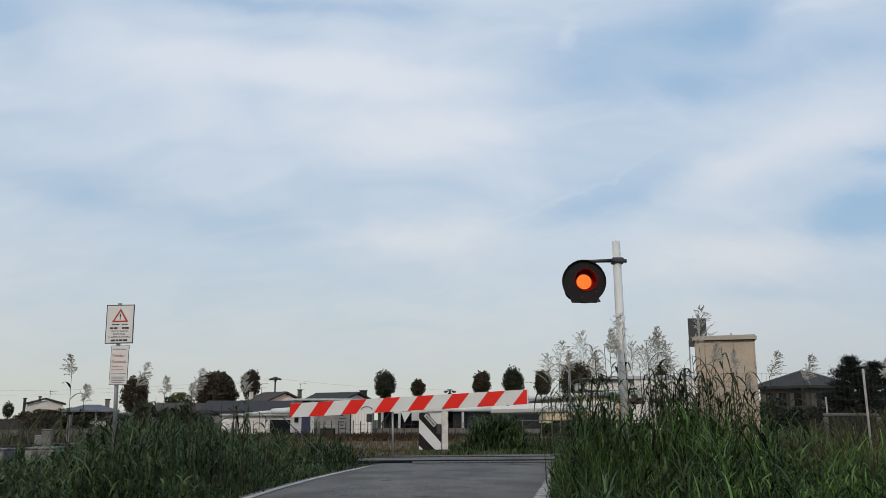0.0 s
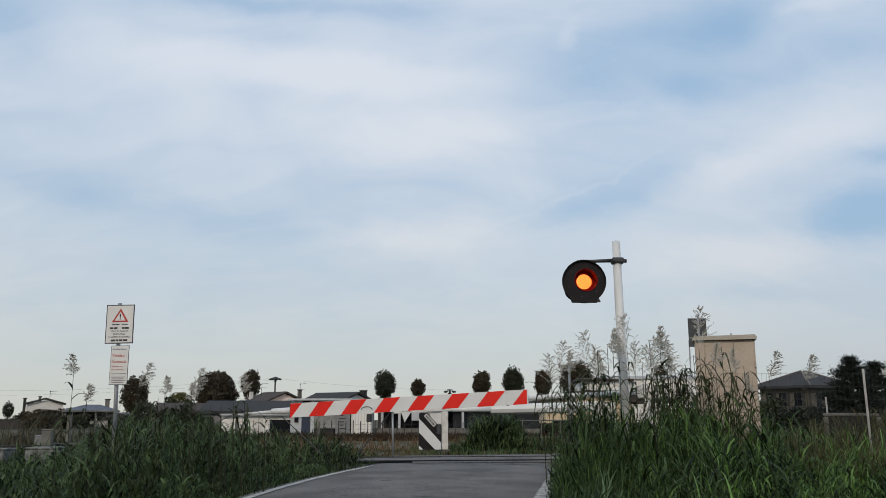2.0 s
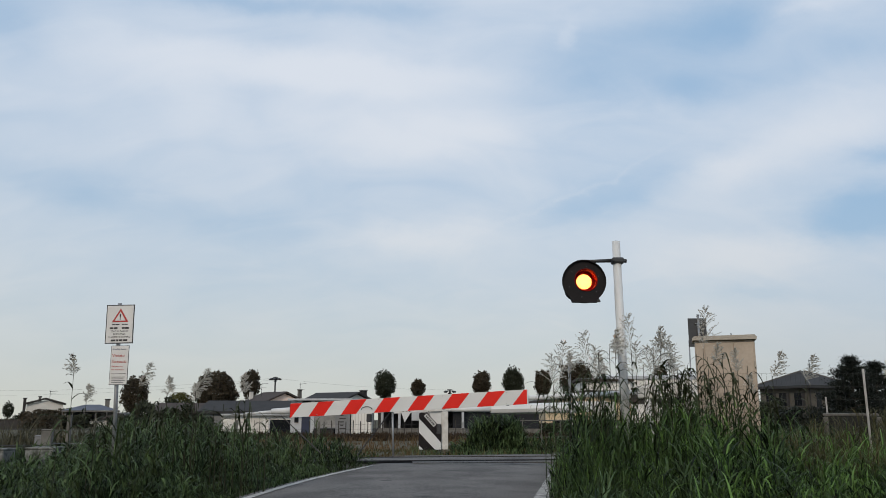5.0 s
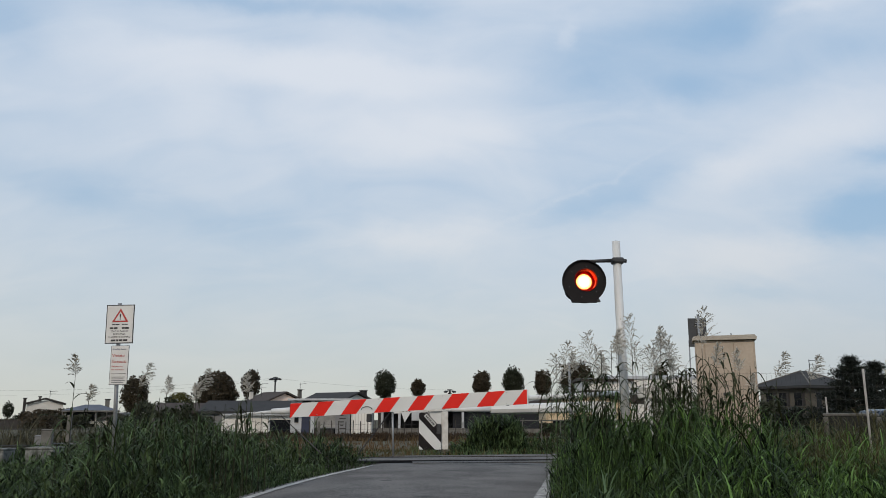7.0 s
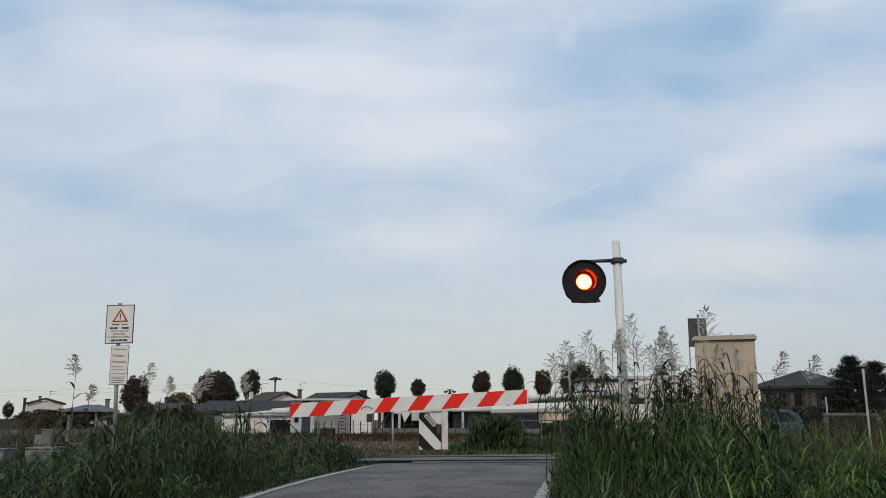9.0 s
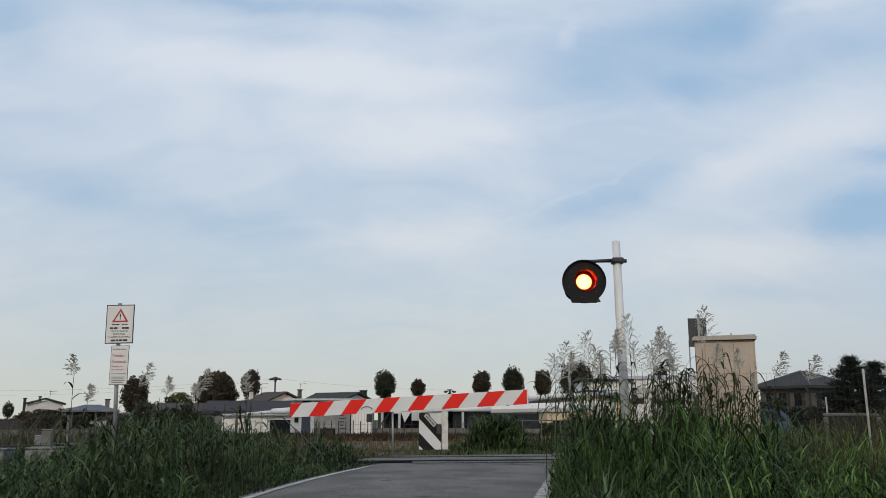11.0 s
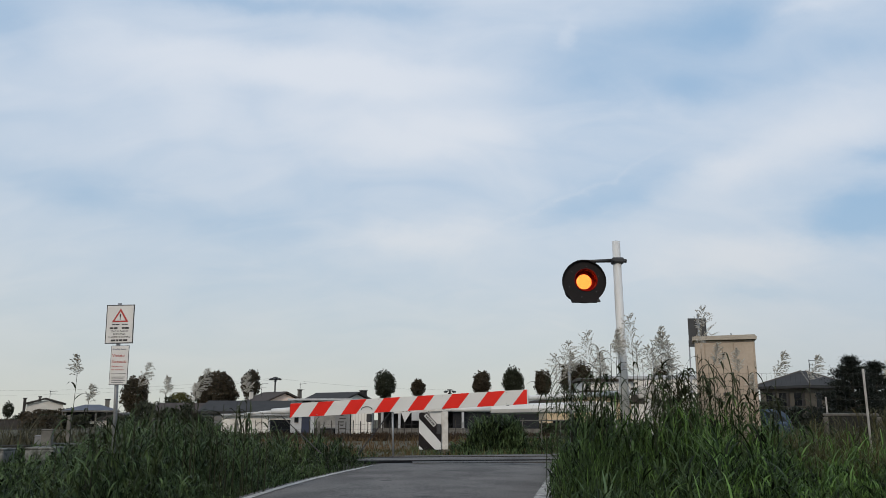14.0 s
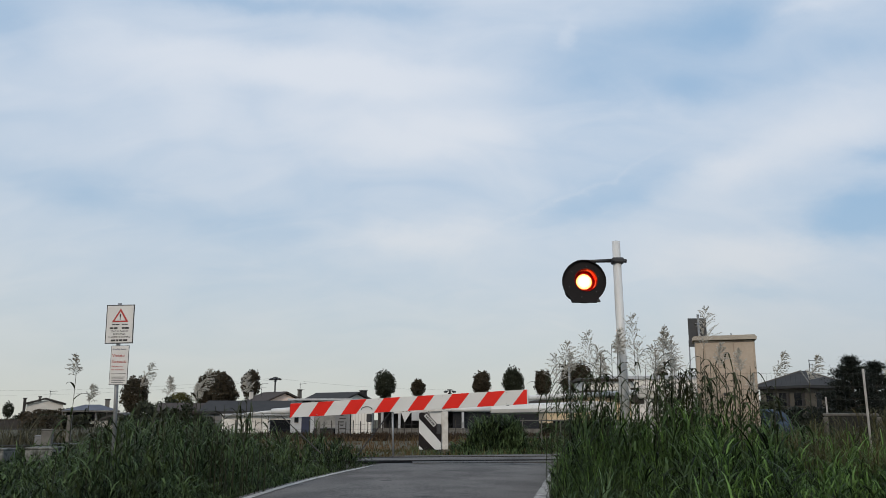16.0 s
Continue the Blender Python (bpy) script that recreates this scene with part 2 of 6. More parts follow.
M = {
    "soil": surface("soil", (0.075, 0.06, 0.036), (0.04, 0.045, 0.018), 0.95, scale=0.4, bump=0.5, fine=9),
    "asphalt": surface("asphalt", (0.165, 0.158, 0.150), (0.050, 0.048, 0.047), 0.9, scale=0.9, bump=1.0, fine=42, spread=0.42, grit=1.5),
    "line": surface("line_paint", (0.52, 0.52, 0.50), (0.26, 0.26, 0.25), 0.7, scale=7, fine=40, spread=0.5),
    "worn_line": surface("worn_line_paint", (0.50, 0.50, 0.48), (0.12, 0.12, 0.115), 0.75, scale=9, fine=30, spread=0.30),
    "tar": surface("road_tar", (0.045, 0.044, 0.043), (0.03, 0.03, 0.03), 0.8, scale=9),
    "gap_dark": surface("dark_gap_filling", (0.028, 0.028, 0.029), (0.015, 0.015, 0.016), 0.8, scale=4, bump=0.3, fine=60),
    "rail": surface("rail_steel", (0.034, 0.028, 0.024), (0.018, 0.015, 0.013), 0.8, 0.0, scale=8),
    "ballast": surface("ballast", (0.09, 0.08, 0.07), (0.04, 0.036, 0.03), 0.9, scale=9, bump=0.8, fine=30),
    "red": surface("red_sheet", (0.72, 0.014, 0.005), (0.60, 0.012, 0.005), 0.45, scale=3, spread=0.9),
    "white_sheet": surface("white_sheet", (0.655, 0.665, 0.655), (0.55, 0.56, 0.55), 0.4, scale=2, spread=0.9),
    "white": surface("white_paint", (0.66, 0.67, 0.66), (0.52, 0.53, 0.53), 0.45, scale=3, spread=0.9),
    "worn_white": surface("worn_white_paint", (0.72, 0.72, 0.70), (0.40, 0.38, 0.34), 0.6, scale=6, spread=0.6),
    "post_paint": surface("faded_post_paint", (0.42, 0.40, 0.37), (0.22, 0.20, 0.18), 0.7, scale=8, spread=0.5),
    "wire": surface("dull_wire", (0.07, 0.07, 0.07), (0.04, 0.04, 0.04), 0.7, 0.2),
    "galv": surface("galvanised_steel", (0.33, 0.34, 0.35), (0.22, 0.23, 0.24), 0.5, 0.5, scale=9),
    "black": surface("black_enamel", (0.016, 0.013, 0.014), (0.010, 0.009, 0.010), 0.7, scale=5),
    "dark": surface("dark_steel", (0.052, 0.053, 0.056), (0.026, 0.026, 0.028), 0.5, 0.3, scale=7),
    # red glow of the lens on visor and holder, put into their colour
    "visor": surface("visor_glow_red", (0.27, 0.008, 0.005), (0.19, 0.006, 0.004), 0.4, scale=7),
    "lens": lens_glass("signal_lens", (1.0, 0.27, 0.055)),
    "bulb": glow("signal_filament", (1.0, 0.97, 0.92), 150.0),
    "beige": surface("beige_cabinet_paint", (0.45, 0.375, 0.30), (0.34, 0.28, 0.22), 0.65, scale=2.2, bump=0.15, fine=30, spread=0.5),
    "beige_lid": surface("pale_cabinet_lid", (0.44, 0.40, 0.34), (0.25, 0.22, 0.18), 0.65, scale=5, spread=0.55),
    "concrete": surface("weathered_concrete", (0.175, 0.168, 0.152), (0.075, 0.07, 0.062), 0.9, scale=3, bump=0.4, fine=35, spread=0.6),
    "old_concrete": surface("pale_mottled_concrete", (0.20, 0.205, 0.195), (0.05, 0.055, 0.045), 0.9, scale=6, bump=0.6, fine=22, spread=0.35),
    "dark_concrete": surface("very_dark_concrete", (0.024, 0.024, 0.020), (0.010, 0.011, 0.009), 0.95, scale=4, bump=0.4, fine=30, spread=0.6),
    "rust": surface("rusty_iron", (0.20, 0.09, 0.05), (0.10, 0.05, 0.035), 0.8, scale=12),
    "sign_white": surface("sign_white", (0.66, 0.655, 0.64), (0.57, 0.56, 0.545), 0.45, scale=3),
    "sign_red": surface("sign_red", (0.42, 0.025, 0.02), (0.34, 0.02, 0.016), 0.45),
    "sign_blue": surface("sign_blue", (0.03, 0.06, 0.16), None, 0.45),
    "ink": surface("sign_ink", (0.02, 0.02, 0.022), None, 0.5),
    "sign_back": surface("sign_back_grey", (0.05, 0.052, 0.055), (0.035, 0.036, 0.038), 0.6),
    "plaster": surface("white_plaster", (0.66, 0.64, 0.60), (0.50, 0.48, 0.44), 0.85, scale=0.8, spread=0.8),
    "bright_plaster": surface("bright_white_plaster", (0.76, 0.75, 0.72), (0.62, 0.61, 0.575), 0.85, scale=0.9, spread=0.7),
    "pink": surface("pink_plaster", (0.84, 0.67, 0.57), (0.76, 0.59, 0.50), 0.85, scale=0.5),
    "cream": surface("cream_plaster", (0.62, 0.50, 0.33), (0.54, 0.42, 0.27), 0.85, scale=0.5),
    "olive": surface("grey_plaster", (0.125, 0.114, 0.092), (0.066, 0.060, 0.048), 0.9, scale=0.6),
    "tile": surface("roof_tiles", (0.06, 0.046, 0.04), (0.035, 0.028, 0.025), 0.9, scale=1.5, fine=8),
    "slate": surface("dark_roof_sheet", (0.029, 0.029, 0.030), (0.018, 0.018, 0.019), 0.85, scale=0.9),
    "fascia": surface("dark_fascia", (0.03, 0.026, 0.024), None, 0.7),
    "blue_roof": surface("blue_grey_roof", (0.10, 0.115, 0.15), (0.065, 0.075, 0.10), 0.7, scale=1.2),
    "grey_panel": surface("grey_panel", (0.19, 0.195, 0.20), (0.14, 0.145, 0.15), 0.6, scale=2),
    "pale_panel": surface("pale_grey_panel", (0.46, 0.48, 0.50), (0.38, 0.40, 0.42), 0.55, scale=1.5),
    "blue_door": surface("dark_blue_door", (0.014, 0.024, 0.062), (0.008, 0.013, 0.033), 0.6, scale=1.2),
    "shed_blue": surface("dark_shed_boards", (0.010, 0.012, 0.018), (0.006, 0.007, 0.010), 0.8, scale=1.5),
    "tarp": surface("grey_tarp", (0.27, 0.265, 0.25), (0.14, 0.14, 0.135), 0.6, scale=2, bump=0.4, fine=6),
    "glass": window_glass("dark_glass"),
    "car_blue": surface("blue_car_paint", (0.034, 0.054, 0.088), (0.028, 0.046, 0.076), 0.22, 0.0, scale=1),
    "car_glass": window_glass("car_glass", (0.015, 0.02, 0.025)),
    "tyre": surface("tyre_rubber", (0.02, 0.02, 0.02), None, 0.85),
    "alloy": surface("wheel_alloy", (0.35, 0.36, 0.37), None, 0.35, 0.8),
    "tail": surface("tail_light_red", (0.09, 0.010, 0.010), None, 0.2),
    "head": surface("headlight_glass", (0.5, 0.52, 0.54), None, 0.1),
    "bark": surface("bark", (0.07, 0.055, 0.04), (0.04, 0.03, 0.022), 0.95, scale=6, bump=0.5, fine=30),
    "leaf_dark": foliage("dark_tree_leaves", (0.056, 0.062, 0.040), (0.022, 0.026, 0.016)),
    "leaf_brown": foliage("autumn_tree_leaves", (0.094, 0.074, 0.050), (0.034, 0.031, 0.021)),
    "leaf_olive": foliage("olive_tree_leaves", (0.13, 0.12, 0.036), (0.055, 0.058, 0.02)),
    "needle": foliage("dark_conifer_needles", (0.021, 0.027, 0.021), (0.009, 0.012, 0.010), 0.05),
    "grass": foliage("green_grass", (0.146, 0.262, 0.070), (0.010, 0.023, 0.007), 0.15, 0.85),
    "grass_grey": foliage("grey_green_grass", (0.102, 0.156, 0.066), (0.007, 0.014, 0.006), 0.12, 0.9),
    "grass_blue": foliage("blue_green_grass", (0.100, 0.158, 0.082), (0.011, 0.022, 0.011), 0.12, 0.8),
    # deep green, darkened further to carry the shade of the verge's front
    "grass_deep_and_shade": foliage("deep_green_and_shade_grass", (0.055, 0.092, 0.034), (0.004, 0.008, 0.003), 0.10, 0.9),
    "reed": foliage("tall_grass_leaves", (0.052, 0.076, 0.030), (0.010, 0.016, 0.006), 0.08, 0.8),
    "reed_stalk": foliage("dull_reed_leaves", (0.044, 0.052, 0.026), (0.012, 0.015, 0.007), 0.08, 0.8),
    "stem": foliage("tall_grass_stems", (0.048, 0.050, 0.030), (0.022, 0.024, 0.014), 0.05),
    "seed": foliage("seed_heads", (0.72, 0.69, 0.63), (0.33, 0.31, 0.26), 0.44),
    "dry": foliage("dry_grass", (0.15, 0.098, 0.052), (0.068, 0.049, 0.026), 0.2),
    "dry_dark": foliage("withered_grass", (0.13, 0.095, 0.045), (0.045, 0.045, 0.018), 0.15),
    "rusty_dark": foliage("withered_weeds", (0.108, 0.100, 0.048), (0.034, 0.036, 0.016), 0.22),
    "scrub_grey": foliage("grey_brown_scrub", (0.115, 0.108, 0.070), (0.040, 0.040, 0.026), 0.2),
    "rusty_weed": foliage("brown_weeds", (0.058, 0.038, 0.023), (0.026, 0.020, 0.012), 0.2),
}

M["visor"].node_tree.nodes["Principled BSDF"].inputs["Specular IOR Level"].default_value = 0.05
M["rail"].node_tree.nodes["Principled BSDF"].inputs["Specular IOR Level"].default_value = 0.0
M["gap_dark"].node_tree.nodes["Principled BSDF"].inputs["Specular IOR Level"].default_value = 0.0
M["red"].node_tree.nodes["Principled BSDF"].inputs["Specular IOR Level"].default_value = 0.3
M["black"].node_tree.nodes["Principled BSDF"].inputs["Specular IOR Level"].default_value = 0.2

# ---- building blocks ----


def shape(name, bm, material, smooth=False):
    me = bpy.data.meshes.new(name)
    bm.normal_update()
    bm.to_mesh(me)
    bm.free()
    me.materials.append(material)
    if smooth:
        me.shade_smooth()
    return me


def part(name, bm, material, parent, label="", smooth=False):
    """Links a bmesh as one mesh object under a thing or a part."""
    ob = new(name, shape(name, bm, material, smooth))
    ob.parent = parent
    if label:
        ob["label"] = label
    return ob


def thing(name, label, category, m=None, group="", kind=""):
    ob = tagged(new(name), label, category, group, kind)
    ob.empty_display_size = 0.1
    if m is not None:
        ob.matrix_basis = m
    return ob


def boxed(sx, sy, sz, at=(0, 0, 0), bevel=0.0, bm=None, turn=None):
    """A block with its centre at `at`."""
    bm = bm or bmesh.new()
    m = Matrix.Translation(at) @ (turn or Matrix()) @ Matrix.Diagonal((sx, sy, sz, 1))
    made = bmesh.ops.create_cube(bm, size=1, matrix=m)
    if bevel:
        edges = {e for v in made["verts"] for e in v.link_edges}
        bmesh.ops.bevel(bm, geom=list(edges), offset=bevel, segments=2, affect="EDGES", profile=0.5)
    return bm


def rod(a, b, r, r2=None, n=12, bm=None):
    """A round bar from a to b."""
    bm = bm or bmesh.new()
    a, b = Vector(a), Vector(b)
    d = b - a
    m = Matrix.Translation((a + b) / 2) @ d.to_track_quat("Z", "Y").to_matrix().to_4x4()
    bmesh.ops.create_cone(bm, cap_ends=True, segments=n, radius1=r, radius2=r if r2 is None else r2, depth=d.length, matrix=m)
    return bm


def slab(outline, depth, bm=None, y=0.0):
    """A plate: an outline of (x, z) corners, from y to y + depth."""
    bm = bm or bmesh.new()
    front = [bm.verts.new((x, y, z)) for x, z in outline]
    back = [bm.verts.new((x, y + depth, z)) for x, z in outline]
    bm.faces.new(front)
    bm.faces.new(back[::-1])
    n = len(front)
    for i in range(n):
        j = (i + 1) % n
        bm.faces.new((front[j], front[i], back[i], back[j]))
    bmesh.ops.recalc_face_normals(bm, faces=bm.faces)
    return bm


def ring(outer, inner, depth, n=48, bm=None, y=0.0):
    """A flat ring whose axis is y."""
    bm = bm or bmesh.new()
    loops = []
    for r, yy in ((outer, y), (inner, y), (inner, y + depth), (outer, y + depth)):
        loops.append([bm.verts.new((r * math.cos(2 * math.pi * i / n), yy, r * math.sin(2 * math.pi * i / n))) for i in range(n)])
    for k in range(4):
        a, b = loops[k], loops[(k + 1) % 4]
        for i in range(n):
            j = (i + 1) % n
            bm.faces.new((a[i], a[j], b[j], b[i]))
    bmesh.ops.recalc_face_normals(bm, faces=bm.faces)
    return bm


def writing(text, size, at, material, parent, name="lettering", align="CENTER", squeeze=1.0, depth=0.002):
    """Flat letters facing -y."""
    cu = bpy.data.curves.new(name, "FONT")
    cu.body, cu.size, cu.align_x, cu.extrude = text, size, align, depth / 2
    tmp = new(name, cu)
    me = bpy.data.meshes.new_from_object(tmp)
    bpy.data.objects.remove(tmp)
    me.transform(Matrix.Translation(at) @ Matrix.Rotation(radians(90), 4, "X") @ Matrix.Diagonal((squeeze, 1, 1, 1)))
    me.materials.append(material)
    ob = new(name, me)
    ob.parent = parent
    return ob


def from_arrays(name, verts, faces, material, smooth=False):
    me = bpy.data.meshes.new(name)
    me.from_pydata(verts.tolist() if hasattr(verts, "tolist") else verts, [], faces.tolist() if hasattr(faces, "tolist") else faces)
    me.materials.append(material)
    if smooth:
        me.shade_smooth()
    return me


def grass_arrays(base, tall, width, lean, droop, rng, levels=5):
    """Blades of grass: arched tapering strips, one for every row of base (x, y, z)."""
    n = len(base)
    way = rng.uniform(0, 2 * np.pi, n)
    twist = way + np.pi / 2 + rng.normal(0, 0.5, n)
    t = np.linspace(0, 1, levels)
    wide = np.interp(t, [0, 0.25, 0.6, 1], [0.7, 1.0, 0.75, 0.06])
    out = lean[:, None] * tall[:, None] * t ** 1.6
    up = tall[:, None] * (t - droop[:, None] * t ** 3)
    mid = np.stack([base[:, 0:1] + np.cos(way)[:, None] * out, base[:, 1:2] + np.sin(way)[:, None] * out, base[:, 2:3] + up], -1)
    half = np.stack([np.cos(twist), np.sin(twist), np.zeros(n)], -1)[:, None, :] * (width[:, None] * wide / 2)[:, :, None]
    verts = np.stack([mid - half, mid + half], 2).reshape(-1, 3)
    start = (np.arange(n) * levels * 2)[:, None]
    k = np.arange(levels - 1)[None, :] * 2
    q = start + k
    faces = np.stack([q, q + 1, q + 3, q + 2], -1).reshape(-1, 4)
    return verts, faces


def grass_mesh(name, base, tall, width, lean, droop, material, rng, levels=5):
    return from_arrays(name, *grass_arrays(base, tall, width, lean, droop, rng, levels), material)


def leafy_grass(name, base, tall, width, leaves, material, rng):
    """Grass stems, each with arching leaves that spring from it at all heights."""
    n = len(base)
    z = np.tile(np.linspace(0.0, 0.82, leaves), n) + rng.uniform(-0.05, 0.08, n * leaves)
    foot = np.repeat(base, leaves, 0)
    t = np.repeat(tall, leaves)
    foot = foot + np.stack([rng.normal(0, 0.012, n * leaves), rng.normal(0, 0.012, n * leaves), np.clip(z, 0, 0.9) * t], 1)
    long = np.clip(t * rng.uniform(0.25, 0.62, n * leaves), 0.07, 0.50)
    a = grass_arrays(foot, long, width * rng.uniform(0.55, 1.35, n * leaves), rng.uniform(0.35, 1.25, n * leaves), rng.uniform(0.15, 1.05, n * leaves), rng, 5)
    b = grass_arrays(base, tall, np.full(n, 0.005), rng.uniform(0.02, 0.2, n), np.zeros(n), rng, 4)
    return from_arrays(name, np.concatenate([a[0], b[0]]), np.concatenate([a[1], b[1] + len(a[0])]), material)


# ---- ground, road, track ----


def ground_height(y):
    return float(np.interp(y, [-50, 24, 34, 48, 180, 3000], [0, 0, -0.35, -0.65, -0.75, -31.5]))


def left_edge(y):
    if y > 17.35:
        return -1.36 - (y - 17.35) * 0.42
    return float(np.interp(y, [9.5, 10.9, 12.2, 13.6, 15.0, 16.7, 17.35], [-2.68, -2.60, -2.46, -2.26, -1.99, -1.58, -1.40]))


def right_edge(y):
    return 1.254 if y < 10.6 else 1.35 + (y - 11.13) * 0.182 if y < 18 else 2.60 + (y - 18) * 0.25


def build_ground():
    xs = np.concatenate([[-2500, -800, -300, -120], np.arange(-60, 61, 4), [120, 300, 800, 2500]])
    ys = np.concatenate([[-600, -120, -40, -10], np.arange(0, 64, 2), [80, 110, 160, 180, 300, 800, 2800]])
    verts = [(x, y, ground_height(y) - 0.02 + 0.03 * noise.noise(Vector((x * 0.3, y * 0.3, 0)))) for y in ys for x in xs]
    w = len(xs)
    faces = [(j * w + i, j * w + i + 1, (j + 1) * w + i + 1, (j + 1) * w + i) for j in range(len(ys) - 1) for i in range(w - 1)]
    me = from_arrays("ground", verts, faces, M["soil"], True)
    return tagged(new("ground", me), "flat farmland soil with thin grass", "ground", kind="structure")


def build_road():
    bm = bmesh.new()
    rows = []
    for y in np.concatenate([np.arange(-30, 17.4, 1.0), [17.35], [17.8]]):
        z = 0.035
        a, b = left_edge(y) - 0.12, right_edge(y) + 0.15
        rows.append([bm.verts.new((a + (b - a) * k / 8, y, z + 0.03 * math.sin(math.pi * k / 8))) for k in range(9)])
    for p, q in zip(rows, rows[1:]):
        for k in range(8):
            bm.faces.new((p[k], p[k + 1], q[k + 1], q[k]))
    road = tagged(new("road", shape("road", bm, M["asphalt"], True)), "grey asphalt country road with white edge lines", "road", kind="structure")
    for edge, end, inset, wide, paint in ((left_edge, 17.1, 0.0, 0.13, "line"), (right_edge, 17.5, -0.10, 0.19, "worn_line")):
        bm = bmesh.new()
        prev = None
        for y in np.arange(-30, end + 0.01, 0.3):
            x = edge(y) + inset
            wob, wob2 = (0.018 * noise.noise(Vector((y * 2.7, inset * 30 + k, 3))) for k in (0, 9))
            pair = [bm.verts.new((x + wob, y, 0.0445)), bm.verts.new((x + wide * min(1, (end - y) * 0.8 + 0.35) + wob2, y, 0.051))]
            if prev:
                bm.faces.new((prev[0], prev[1], pair[1], pair[0]))
            prev = pair
        part("edge_line", bm, M[paint], road, "worn white edge line")
    # old tar: a spot and two mended cracks
    for x, y, w, d in ((-0.25, 10.72, 0.16, 0.05), (1.55, 17.2, 0.30, 0.12), (0.18, 15.2, 0.22, 0.08), (-0.9, 13.1, 0.10, 0.10)):
        bm = bmesh.new()
        ring_points = [(x + w * math.cos(a) * (1 + 0.3 * math.sin(3 * a + x)), y + d * math.sin(a) * (1 + 0.3 * math.cos(2 * a + y))) for a in (i * math.pi / 8 for i in range(16))]
        verts = []
        for px, py in ring_points:
            a, b = left_edge(py) - 0.12, right_edge(py) + 0.15
            verts.append(bm.verts.new((px, py, 0.040 + 0.03 * math.sin(math.pi * (px - a) / (b - a)))))
        bm.faces.new(verts)
        part("tar_spot", bm, M["tar"], road, "dark tar spot")
    return road


def build_track():
    turn = pose(0, 18.82, 0, 0, 0, 7)
    bed = thing("track_bed", "brown stone ballast under the railway track", "ballast", turn, kind="structure")
    bm = bmesh.new()
    slab([(-2.3, -0.12), (2.3, -0.12), (1.7, 0.025), (-1.7, 0.025)], 160, bm, -80)
    bm.transform(Matrix.Rotation(radians(90), 4, "Z"))
    part("ballast", bm, M["ballast"], bed)
    for side in (-0.7175, 0.7175):
        rail = thing("rail", "rusty steel railway rail across the road", "rail", turn @ pose(0, side, 0.0), "railway rails", "structure")
        bm = bmesh.new()
        boxed(160, 0.07, 0.035, (0, 0, 0.068), 0.008, bm)
        boxed(160, 0.016, 0.09, (0, 0, 0.03), 0, bm)
        boxed(160, 0.13, 0.02, (0, 0, -0.02), 0, bm)
        part("rail_profile", bm, M["rail"], rail)
    deck = thing("crossing_deck", "grey asphalt panels laid between the rails", "crossing", turn, kind="structure")
    for i in range(1, 9):
        part("deck_panel", boxed(0.598, 1.12, 0.06, (-2.3 + i * 0.6, 0, 0.05), 0.006), M["asphalt"], deck)
        if i < 3:
            continue
        part("deck_panel", boxed(0.598, 0.39, 0.06, (-2.3 + i * 0.6, -1.155, 0.050), 0.006), M["asphalt"], deck)
    # near-black strips drawn in the gaps between rails and panels
    for off, wide, x0, x1 in ((-0.857, 0.20, -2.0, 2.9), (-0.620, 0.11, -2.0, 2.9), (0.620, 0.11, -2.0, 0.1), (0.815, 0.11, -2.0, 0.1)):
        part("gap_strip", boxed(x1 - x0, wide, 0.03, ((x0 + x1) / 2, off, 0.0685)), M["gap_dark"], deck, "dark strip filling the gap along the rail")
    for i in range(3, 9):
        part("deck_panel", boxed(0.598, 0.55, 0.06, (-2.3 + i * 0.6, 1.08, 0.052), 0.006), M["asphalt"], deck)
    bm = slab([(-1.3, 19.86), (1.4, 20.15), (4.2, 20.35), (9.0, 24.0), (6.0, 23.8), (2.75, 20.7), (0.6, 20.3)], 0.08)
    for v in bm.verts:
        v.co = Vector((v.co.x, v.co.z, 0.085 - v.co.y))
    bmesh.ops.recalc_face_normals(bm, faces=bm.faces)
    tagged(new("road_apron", shape("road_apron", bm, M["asphalt"])), "asphalt apron that turns off beyond the track", "road", kind="structure")
    side = new("side_road", shape("side_road", boxed(70, 4.6, 0.06, (36, 29.5, -0.22)), M["asphalt"]))
    tagged(side, "narrow asphalt lane beyond the railway", "road", kind="structure")


build_ground()
build_road()
build_track()

# ---- the near barrier ----


